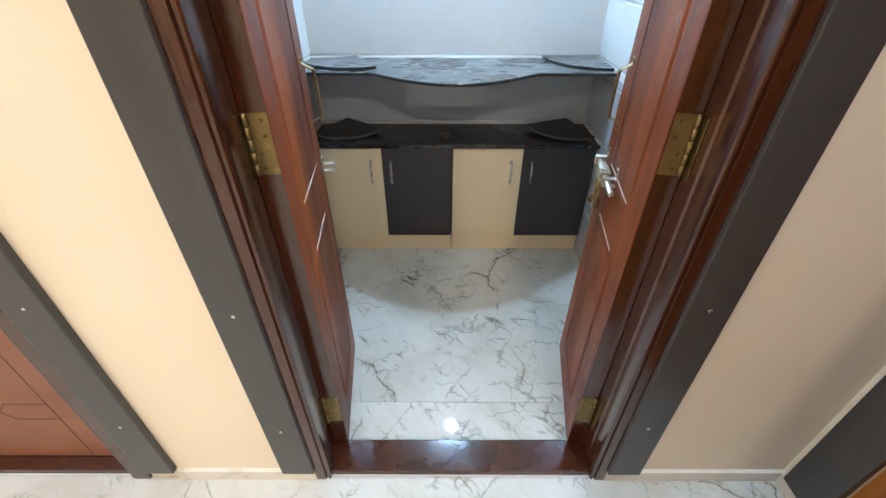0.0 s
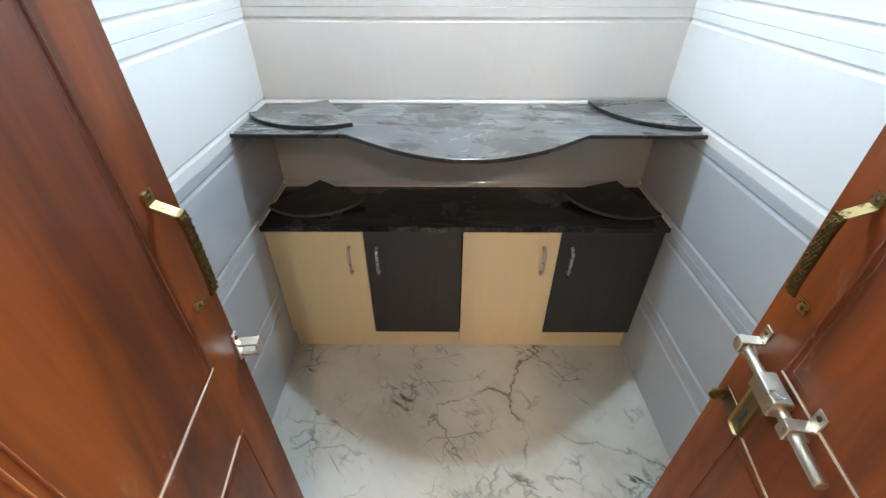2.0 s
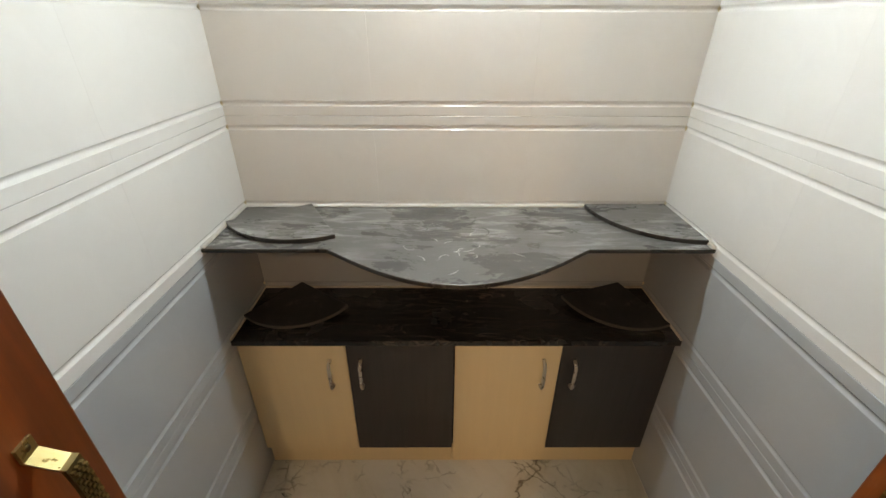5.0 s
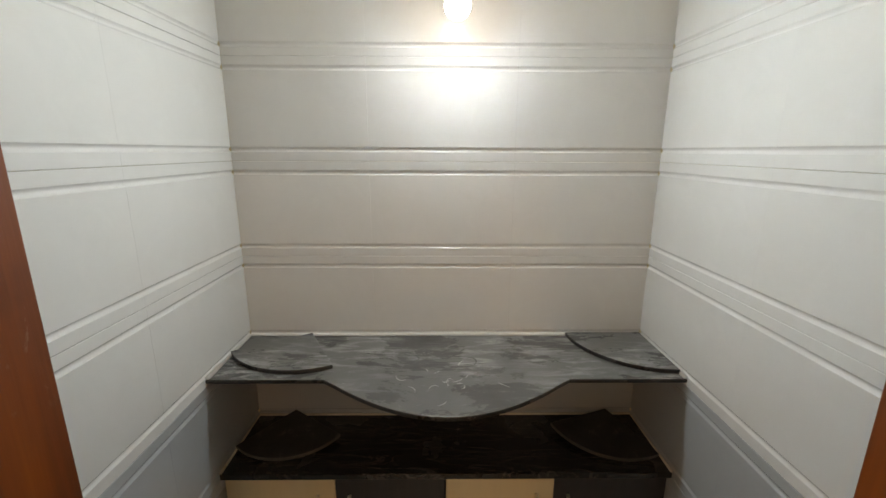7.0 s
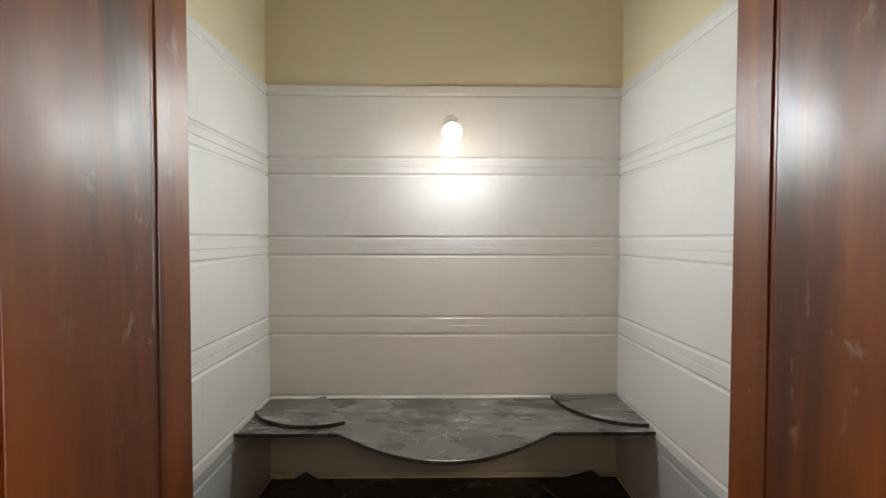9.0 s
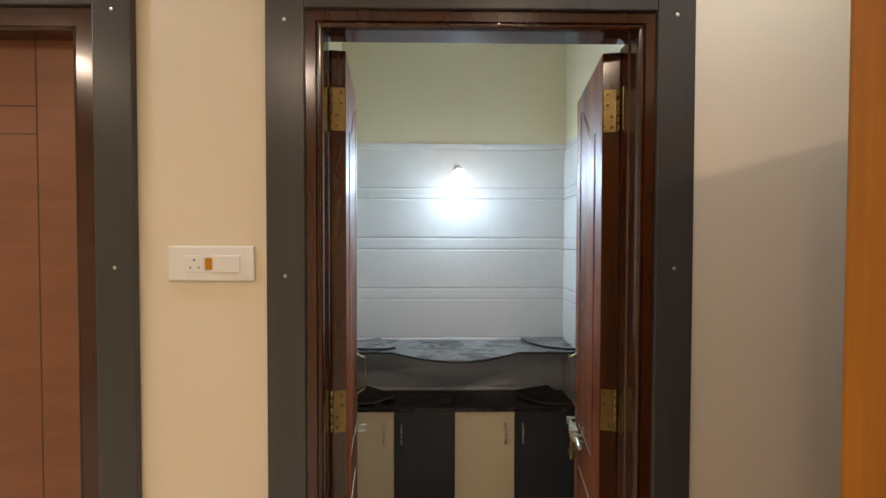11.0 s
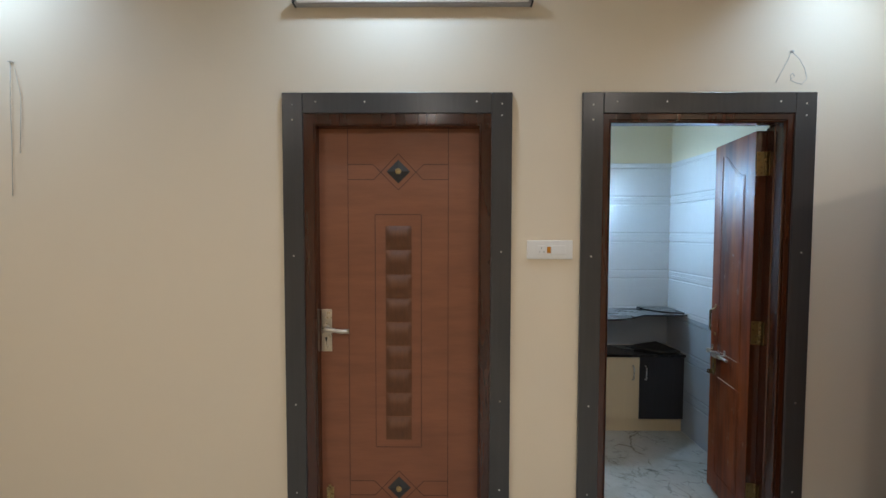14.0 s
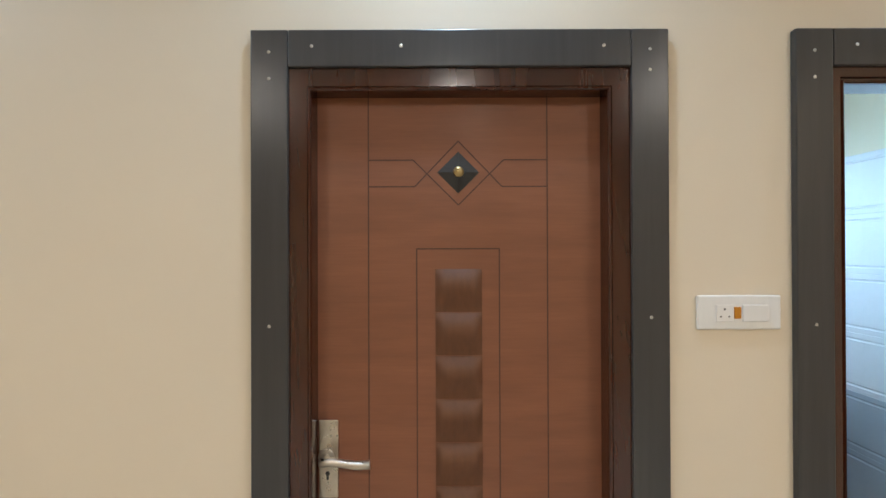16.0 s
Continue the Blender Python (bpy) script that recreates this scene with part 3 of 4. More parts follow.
def pooja_leaf(side):
    """A leaf that stands open; side -1 west, 1 east. Local s runs along y from the hinge, the seen face looks to the middle."""
    hx = PD[0] + 0.032 if side < 0 else PD[1] - 0.046
    name = "door_2" if side < 0 else "door_3"
    d = thing(name, "open polished red-brown teak door leaf with moulded panels", "door", pose(hx, 0.1080, 0.026, 0, 0, 6.9 if side < 0 else -9.4), kind="structure", group="prayer room door leaves")
    W, TH, HT = 0.413, 0.047, 2.000
    f = -side  # direction of the seen face in x
    fx = f * TH
    lo, hi = min(f * 0.001, fx), max(f * 0.001, fx)
    part("leaf", boxm(lo, hi, 0, W, 0, HT, 0.0025), leaf_wood, d)
    # thin strip of the dark frame wood covers the leaf's hinge edge
    part("hinge_edge", boxm(lo + 0.001, hi - 0.001, -0.0012, 0.0002, 0.002, HT - 0.002), frame_wood, d, "strip of dark frame wood along the hinge edge")
    for zz, ogee in (((0.830, 1.802, 1.932), True), ((0.12, 0.674, 0.674), False)):
        z0, zl, zh = zz
        out = ogee_panel(0.088, 0.322, z0, zl, zh) if ogee else [(0.088, z0), (0.322, z0), (0.322, zh), (0.088, zh)]
        ins = ogee_panel(0.100, 0.310, z0 + 0.014, zl - 0.014, zh - 0.016) if ogee else [(0.100, z0 + 0.014), (0.310, z0 + 0.014), (0.310, zh - 0.014), (0.100, zh - 0.014)]
        for o, r in ((out, 0.0023), (ins, 0.0016)):
            bm = bmesh.new()
            tube(bm, [(fx, s, z) for s, z in o], r, 8, True)
            part("moulding", bm, leaf_wood, d, "", True)
        # pale strip painting the moulding's highlight, with some dust in it
        zd = z0 - 0.004 if ogee else zh + 0.004
        part("highlight_line", boxm(min(fx, fx + f * 0.0022), max(fx, fx + f * 0.0022), 0.108 if ogee else 0.130, 0.326 if ogee else 0.310, zd - 0.0014, zd + 0.0014), highlight_pale, d, "pale painted highlight with some dust along the moulding")
        bm = bmesh.new()
        prism(bm, [(s, z) for s, z in ins], fx - f * 0.002, fx + f * 0.0012, axis="x")
        part("panel", bm, leaf_wood, d)
    # butt hinges: one plate on the leaf's edge, one on the jamb, a knuckle between
    for z in (0.19, 1.01, 1.84):
        bm = bmesh.new()
        box(bm, lo + 0.003, hi - 0.002, -0.003, 0.0, z - 0.058, z + 0.058)
        h = part("hinge", bm, hinge_brass, d, "dull antique brass butt hinge")
        bm = bmesh.new()
        for k in range(5):
            cyl(bm, (f * 0.006, -0.005, z - 0.058 + 0.0235 * k), (f * 0.006, -0.005, z - 0.036 + 0.0235 * k), 0.0055, n=12)
        part("knuckle", bm, hinge_brass, h, "", True)
        part("plate", boxm(-f * 0.003, -f * 0.0005, -0.024, -0.004, z - 0.058, z + 0.058), hinge_brass, h)
        bm = bmesh.new()
        for k in (-0.045, -0.016, 0.016, 0.045):
            ball(bm, (f * (0.022 + 0.012 * (k > 0)), -0.0032, z + k), 0.004, 1, 0.4, 1, 8)
        part("screws", bm, brass_dark, h, "", True)
    # pull handle: a bent flat strap with a chequered grip
    hs = W - 0.056

    def strap(pts, w, th):
        bm = bmesh.new()
        a = [(fx + f * o, z) for o, z in pts]
        c = [(fx + f * (o + th), z + (0.001 if k else 0)) for k, (o, z) in enumerate(pts)]
        loop = [(u, v) for u, v in a] + [(u, v) for u, v in c[::-1]]
        lo_r = [bm.verts.new((u, hs - w, v)) for u, v in loop]
        hi_r = [bm.verts.new((u, hs + w, v)) for u, v in loop]
        n, m = len(loop), len(pts)
        for k in range(n):
            bm.faces.new((lo_r[k], lo_r[(k + 1) % n], hi_r[(k + 1) % n], hi_r[k]))
        for r in (lo_r, hi_r):
            for k in range(m - 1):
                bm.faces.new((r[k], r[k + 1], r[n - 2 - k], r[n - 1 - k]))
        return bm
    h = part("pull_handle", strap([(0.026, 0.940), (0.028, 0.96), (0.028, 1.035), (0.026, 1.058)], 0.009, 0.004), brass_dark, d, "flat dark chequered grip with bent brass feet")
    for e, z in ((-1, 0.940), (1, 1.058)):
        ft = part("foot", strap([(0.0005, z + e * 0.030), (0.0005, z + e * 0.014), (0.022, z + e * 0.001), (0.0275, z)], 0.0085, 0.003), brass, h, "bent polished brass foot")
        part("screw", ball(bmesh.new(), (fx + f * 0.0035, hs, z + e * 0.023), 0.0036, 0.5, 1, 1, 8), brass_dark, ft, "", True)
    bm = bmesh.new()
    for i in range(19):
        for q in range(3):
            yy = hs - 0.0055 + 0.0052 * q + (0.0013 if i % 2 else -0.0013)
            box(bm, fx + f * 0.0305, fx + f * 0.0338, yy - 0.0015, yy + 0.0015, 0.943 + 0.0060 * i, 0.9465 + 0.0060 * i)
    part("chequer", bm, hinge_brass, h)
    if side > 0:
        # thick sliding bolt in two straps, a square slider with a hanging hasp and a staple
        z, o = 0.812, 0.022

        def out(a, b):
            return min(fx + f * a, fx + f * b), max(fx + f * a, fx + f * b)
        bo = part("sliding_bolt", cyl(bmesh.new(), (fx + f * o, 0.172, z), (fx + f * o, 0.398, z), 0.0078, bev=0.0015), nickel, d, "satin nickel sliding bolt", True)
        for sy in (0.242, 0.384):
            bm = bmesh.new()
            box(bm, *out(0.0, 0.003), sy - 0.009, sy + 0.009, z + 0.010, z + 0.038, 0.001)
            box(bm, *out(0.0, o + 0.011), sy - 0.009, sy + 0.009, z + 0.0085, z + 0.0115, 0.001)
            box(bm, *out(o + 0.008, o + 0.011), sy - 0.009, sy + 0.009, z - 0.010, z + 0.010, 0.001)
            box(bm, *out(0.0, o + 0.011), sy - 0.009, sy + 0.009, z - 0.0115, z - 0.0085, 0.001)
            st = part("strap", bm, nickel, bo)
            part("screw", ball(bmesh.new(), (fx + f * 0.0035, sy, z + 0.029), 0.0042, 0.5, 1, 1, 8), brass_dark, st, "", True)
        part("slider", boxm(*out(0.010, 0.036), 0.268, 0.322, z - 0.015, z + 0.014, 0.002), nickel, bo)
        hp = part("hasp", boxm(*out(0.026, 0.030), 0.288, 0.318, z - 0.102, z - 0.012, 0.006), hinge_brass, bo, "flat hanging hasp")
        part("slot", boxm(*out(0.0295, 0.0306), 0.299, 0.307, z - 0.080, z - 0.050, 0.001), black_plastic, hp)
        bm = bmesh.new()
        zs = 0.690
        box(bm, *out(0.0, 0.003), 0.352, 0.392, zs - 0.014, zs + 0.014, 0.001)
        box(bm, *out(0.0, 0.020), 0.380, 0.384, zs - 0.013, zs + 0.013, 0.001)
        tube(bm, [(fx + f * (0.018 + 0.009 * math.cos(q)), 0.382, zs + 0.010 * math.sin(q)) for q in [k * math.pi / 6 for k in range(12)]], 0.004, 6, True)
        part("staple", bm, brass_dark, bo, "dark staple with ring")
    else:
        z = 0.777
        bm = bmesh.new()
        box(bm, min(fx, fx + f * 0.004), max(fx, fx + f * 0.004), W - 0.016, W - 0.002, z - 0.020, z + 0.034, 0.001)
        box(bm, min(fx + f * 0.002, fx + f * 0.034), max(fx + f * 0.002, fx + f * 0.034), W - 0.014, W + 0.004, z + 0.008, z + 0.012, 0.001)
        box(bm, min(fx + f * 0.002, fx + f * 0.034), max(fx + f * 0.002, fx + f * 0.034), W - 0.014, W + 0.004, z - 0.014, z - 0.010, 0.001)
        box(bm, min(fx + f * 0.030, fx + f * 0.034), max(fx + f * 0.030, fx + f * 0.034), W - 0.014, W + 0.004, z - 0.011, z + 0.009, 0.001)
        ct = part("catch", bm, nickel, d, "satin nickel bolt catch")
        part("screw", ball(bmesh.new(), (fx + f * 0.0045, W - 0.009, z + 0.025), 0.004, 0.5, 1, 1, 8), brass_dark, ct, "", True)
    return d


pooja_leaf(-1)
pooja_leaf(1)


# ---- shelves and cabinets in the prayer room ----
def slab_outline():
    pts = [(RX0 + 0.001, RY1 - 0.001), (RX0 + 0.001, 1.176), (-0.325, 1.176)]
    for i in range(1, 24):
        u = i / 24
        pts.append((-0.312 + 0.65 * u, 1.172 - 0.162 * math.sin(math.pi * u) ** 0.9))
    return pts + [(0.350, 1.176), (RX1 - 0.001, 1.176), (RX1 - 0.001, RY1 - 0.001)]


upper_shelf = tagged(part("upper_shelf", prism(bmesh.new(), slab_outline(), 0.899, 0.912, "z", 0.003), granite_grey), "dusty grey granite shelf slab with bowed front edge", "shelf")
def scrawl(x, y, a, length, bend, r, mat, label):
    """A short bent stroke left on the slab."""
    pts = [(x + length * u * math.cos(a + bend * u), y + length * u * math.sin(a + bend * u), 0.9122) for u in [i / 8 for i in range(9)]]
    bm = tube(bmesh.new(), pts, [r * (0.4 + 0.6 * math.sin(math.pi * i / 8)) for i in range(9)], 6)
    bm.transform(Matrix.Translation((0, 0, 0.9122)) @ Matrix.Diagonal((1, 1, 0.25, 1)) @ Matrix.Translation((0, 0, -0.9122)))
    part("scrawl", bm, mat, upper_shelf, label)


for x, y, a, ln, bd in ((-0.075, 1.285, 0.5, 0.04, 1.9), (-0.025, 1.285, 0.15, 0.12, 0.5), (0.075, 1.295, 1.0, 0.045, -2.2)):
    scrawl(x, y, a, ln, bd, 0.0022, black_plastic, "dark scribbled line")
rng = random.Random(5)
for k in range(16):
    scrawl(rng.gauss(0.01, 0.07), rng.gauss(1.17, 0.05), rng.uniform(-2, 2), rng.uniform(0.012, 0.035), rng.uniform(-2, 2), 0.0011, grout, "white scuff mark")


tagged(part("worktop", boxm(RX0 + 0.001, RX1 - 0.001, 1.178, RY1 - 0.001, 0.586, 0.606, 0.003), granite_black), "polished black granite slab over the cabinets", "worktop")


bm = bmesh.new()
tube(bm, [(RX0 + 0.004, 1.179, 0.913), (RX0 + 0.004, RY1 - 0.004, 0.914), (RX1 - 0.004, RY1 - 0.004, 0.914), (RX1 - 0.004, 1.179, 0.913)], 0.007, 8)
tagged(part("sealant_bead", bm, grout, None, "", True), "white cement bead sealing the grey slab to the tiles", "sealant")
bm = bmesh.new()
tube(bm, [(RX0 + 0.003, 1.18, 0.607), (RX0 + 0.003, RY1 - 0.003, 0.607), (RX1 - 0.003, RY1 - 0.003, 0.607), (RX1 - 0.003, 1.18, 0.607)], 0.0045, 8)
tagged(part("sealant_bead", bm, skirt_marble, None, "", True), "thin brownish cement bead sealing the black slab to the tiles", "sealant")


def sector(name, apex, r, a0, a1, z, tilt, mat, label):
    pts = [(0, 0)] + [(r * math.cos(radians(a0 + (a1 - a0) * i / 18)), r * math.sin(radians(a0 + (a1 - a0) * i / 18))) for i in range(19)]
    ob = part(name, prism(bmesh.new(), pts, 0, 0.013, "z", 0.002), mat)
    ob.matrix_world = pose(apex[0], apex[1], z, *tilt)
    return tagged(ob, label, "stone slab", group="quarter-round granite offcuts")


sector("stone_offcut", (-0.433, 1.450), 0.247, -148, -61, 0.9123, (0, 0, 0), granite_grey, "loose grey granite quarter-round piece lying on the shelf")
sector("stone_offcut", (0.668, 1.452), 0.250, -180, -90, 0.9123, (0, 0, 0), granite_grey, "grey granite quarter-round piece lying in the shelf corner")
sector("stone_offcut", (-0.505, 1.440), 0.212, -130, -33, 0.630, (6, 0, 0), granite_offcut, "dusty dark granite quarter-round piece lying tilted on the black slab")
sector("stone_offcut", (0.575, 1.440), 0.220, -162, -66, 0.630, (6, 0, 0), granite_offcut, "dusty dark granite quarter-round piece tilted against the corner")


def cabinet(x0, x1, xm):
    yb, yf = RY1 - 0.002, 1.216
    c = thing("cabinet", "low cabinet with one cream and one charcoal laminate door", "cabinet", ((x0 + x1) / 2, (yb + yf) / 2, 0), group="cabinets under the slab")
    off = Matrix.Translation((-(x0 + x1) / 2, -(yb + yf) / 2, 0))

    def add(n, bm, m, par=None, label="", smooth=False):
        bm.transform(off)
        return part(n, bm, m, par or c, label, smooth)
    add("body", boxm(x0, x1, yf, yb, 0.1005, 0.5855), edge_dark)
    add("plinth", boxm(x0, x1, 1.222, yb, 0.0, 0.0995, 0.001), lam_cream, None, "cream laminate plinth")
    for a, b, m, hx, lab in ((x0 + 0.002, xm - 0.001, lam_cream, xm - 0.052, "cream laminate door"), (xm + 0.001, x1 - 0.002, lam_dark, xm + 0.042, "charcoal laminate door")):
        dd = add("door", boxm(a, b, 1.197, 1.2155, 0.104, 0.583, 0.0012), m, None, lab)
        bm = bmesh.new()
        tube(bm, [(hx, 1.197, 0.411), (hx, 1.178, 0.415), (hx, 1.172, 0.426), (hx, 1.172, 0.501), (hx, 1.178, 0.512), (hx, 1.197, 0.516)], 0.0055, 10)
        add("handle", bm, steel, dd, "brushed steel bow handle", True)


cabinet(RX0 + 0.002, 0.0095, -0.318)
cabinet(0.0105, RX1 - 0.002, 0.336)


# ---- bulb ----
def wall_bulb():
    x, y = 0.037, 1.335
    b = thing("light_bulb", "lit white bulb in a small holder on the tiled wall", "lamp", (x, RY1, 1.98))
    off = Matrix.Translation((-x, -RY1, -1.98))

    def add(n, bm, m, lab=""):
        bm.transform(off)
        return part(n, bm, m, b, lab, True)
    tilt = Matrix.Translation((x, 1.405, 1.915)) @ Matrix.Rotation(radians(-67), 4, "X") @ Matrix.Translation((-x, -y, -1.955))
    bm = bmesh.new()
    cyl(bm, (x, y, 1.975), (x, y, 1.925), 0.017, 0.019)
    bm.transform(tilt)
    cyl(bm, (x, RY1, 1.945), (x, RY1 - 0.018, 1.945), 0.028, bev=0.004)
    cyl(bm, (x, RY1 - 0.016, 1.945), (x, 1.412, 1.922), 0.016)
    add("holder", bm, white_plastic, "white plastic lamp holder")
    def turned(prof):
        bm = bmesh.new()
        rows = [[bm.verts.new((x + r * math.cos(q), y + r * math.sin(q), z)) for q in [2 * math.pi * k / 24 for k in range(24)]] for r, z in prof]
        for a, c in zip(rows, rows[1:]):
            for k in range(24):
                bm.faces.new((a[k], a[(k + 1) % 24], c[(k + 1) % 24], c[k]))
        bm.faces.new(rows[0])
        bm.faces.new(rows[-1][::-1])
        bm.transform(tilt)
        return bm
    add("bulb_base", turned([(0.0175, 1.930), (0.020, 1.918), (0.026, 1.900), (0.0315, 1.882), (0.0335, 1.868), (0.0338, 1.858), (0.0325, 1.8565)]), neck_glow, "glowing translucent bulb neck")
    add("bulb", turned([(0.0322, 1.8580), (0.0312, 1.8535), (0.0275, 1.8490), (0.020, 1.8450), (0.010, 1.8425), (0.002, 1.8420)]), bulb_glow, "lit frosted dome")


wall_bulb()


# ---- switch board ----
def switch_board():
    x0, x1, z0, z1 = -0.759, -0.544, 1.406, 1.494
    s = thing("switch_board", "white plastic switch board with socket, amber indicator and switch", "switch", ((x0 + x1) / 2, WALL_Y0, (z0 + z1) / 2))
    off = Matrix.Translation((-(x0 + x1) / 2, -WALL_Y0, -(z0 + z1) / 2))

    def add(n, bm, m, par=None, lab=""):
        bm.transform(off)
        return part(n, bm, m, par or s, lab)
    k = (x1 - x0) / 151

    def X(p):
        return x0 + (p - 1231) * k

    def Z(p):
        return z1 - (p - 522) * (z1 - z0) / 62
    add("plate", boxm(x0, x1, WALL_Y0 - 0.010, WALL_Y0, z0, z1, 0.004), white_plastic)
    so = add("socket", boxm(X(1264), X(1295), WALL_Y0 - 0.0125, WALL_Y0 - 0.008, Z(569), Z(539), 0.001), white_plastic)
    for px, pz, r in ((1279, 547, 0.0028), (1272, 560, 0.0022), (1287, 560, 0.0022)):
        add("pin_hole", cyl(bmesh.new(), (X(px), WALL_Y0 - 0.013, Z(pz)), (X(px), WALL_Y0 - 0.0120, Z(pz)), r, n=10), black_plastic, so)
    add("indicator", boxm(X(1297), X(1309), WALL_Y0 - 0.0125, WALL_Y0 - 0.008, Z(564), Z(543), 0.001), amber_plastic, None, "amber indicator window")
    add("rocker", boxm(X(1311), X(1358), WALL_Y0 - 0.0145, WALL_Y0 - 0.008, Z(569), Z(539), 0.0015), white_plastic)


switch_board()


# ---- tube light fitting, hooks of wire ----
def tube_light():
    x0, x1, z = -1.83, -0.755, 2.58
    t = thing("tube_light", "slim grey batten fitting fixed high on the cream wall", "lamp", ((x0 + x1) / 2, WALL_Y0, z))
    off = Matrix.Translation((-(x0 + x1) / 2, -WALL_Y0, -z))
    for n, bm, m in (("channel", boxm(x0, x1, WALL_Y0 - 0.034, WALL_Y0, z - 0.014, z + 0.016, 0.003), grey_plastic),
                     ("diffuser", boxm(x0 + 0.012, x1 - 0.012, WALL_Y0 - 0.045, WALL_Y0 - 0.034, z - 0.011, z + 0.014, 0.005), white_plastic),
                     ("end_cap", boxm(x0 - 0.008, x0, WALL_Y0 - 0.047, WALL_Y0, z - 0.016, z + 0.018, 0.003), black_plastic),
                     ("end_cap", boxm(x1, x1 + 0.008, WALL_Y0 - 0.047, WALL_Y0, z - 0.016, z + 0.018, 0.003), black_plastic)):
        bm.transform(off)
        part(n, bm, m, t)


tube_light()


def wire_loop(x, z, pts, label):
    w = thing("loose_wire", label, "wire", (x, WALL_Y0, z))
    bm = bmesh.new()
    tube(bm, [(a, -0.006 - 0.004 * (i % 2), b) for i, (a, b) in enumerate(pts)], 0.0015, 6)
    part("wire", bm, wire_mat, w, "", True)
    part("nail", cyl(bmesh.new(), (0, 0.002, 0), (0, -0.016, 0), 0.003, n=8), steel, w)


wire_loop(0.44, 2.362, [(0, 0), (-0.012, -0.03), (-0.03, -0.07), (-0.055, -0.115), (-0.065, -0.14)], "thin loose white wire hanging from a nail")
wire_loop(0.445, 2.358, [(0, 0), (0.03, -0.03), (0.06, -0.075), (0.068, -0.12), (0.05, -0.145), (0.02, -0.14), (-0.004, -0.125), (-0.008, -0.105), (0.006, -0.095), (0.012, -0.108), (0, -0.118)], "thin white wire curled in a loop below a nail")
wire_loop(-3.17, 2.32, [(0, 0), (-0.004, -0.2), (-0.008, -0.4), (-0.01, -0.62)], "thin loose wire hanging down the cream wall")
wire_loop(-3.16, 2.32, [(0, 0), (0.02, -0.06), (0.035, -0.16), (0.03, -0.3), (0.02, -0.42)], "thin loose wire hanging in a bow")


# ---- main door: frame, trim and carved leaf ----
def main_frame():
    y0, y1, top = MD
    f = thing("door_frame", "dark polished teak frame of the main door", "door frame", (RIGHT_X + 0.12, (y0 + y1) / 2, 0), kind="structure")
    off = Matrix.Translation((-RIGHT_X - 0.12, -(y0 + y1) / 2, 0))
    for n, b in (("jamb", (y0, y0 + 0.09, 0, top)), ("jamb", (y1 - 0.09, y1, 0, top)), ("head", (y0 + 0.09, y1 - 0.09, top - 0.07, top))):
        bm = bmesh.new()
        box(bm, RIGHT_X + 0.006, RIGHT_X + RIGHT_T + 0.02, b[0], b[1], b[2], b[3], 0.004)
        bm.transform(off)
        part(n, bm, main_wood if n == "jamb" else frame_wood, f)
    t = thing("door_trim", "dark grey boards round the main door", "door trim", (RIGHT_X - 0.01, (y0 + y1) / 2, 0), kind="structure")
    off = Matrix.Translation((-RIGHT_X + 0.01, -(y0 + y1) / 2, 0))
    w = 0.115
    for n, b in (("side_board", (y0 - w, y0, 0.05, top + w)), ("side_board", (y1, y1 + w, 0.05, top + w)), ("top_board", (y0 + 0.001, y1 - 0.001, top, top + w))):
        bm = boxm(RIGHT_X - 0.02, RIGHT_X - 0.0002, b[0], b[1], b[2], b[3], 0.0015)
        bm.transform(off)
        part(n, bm, grey_trim, t)


main_frame()


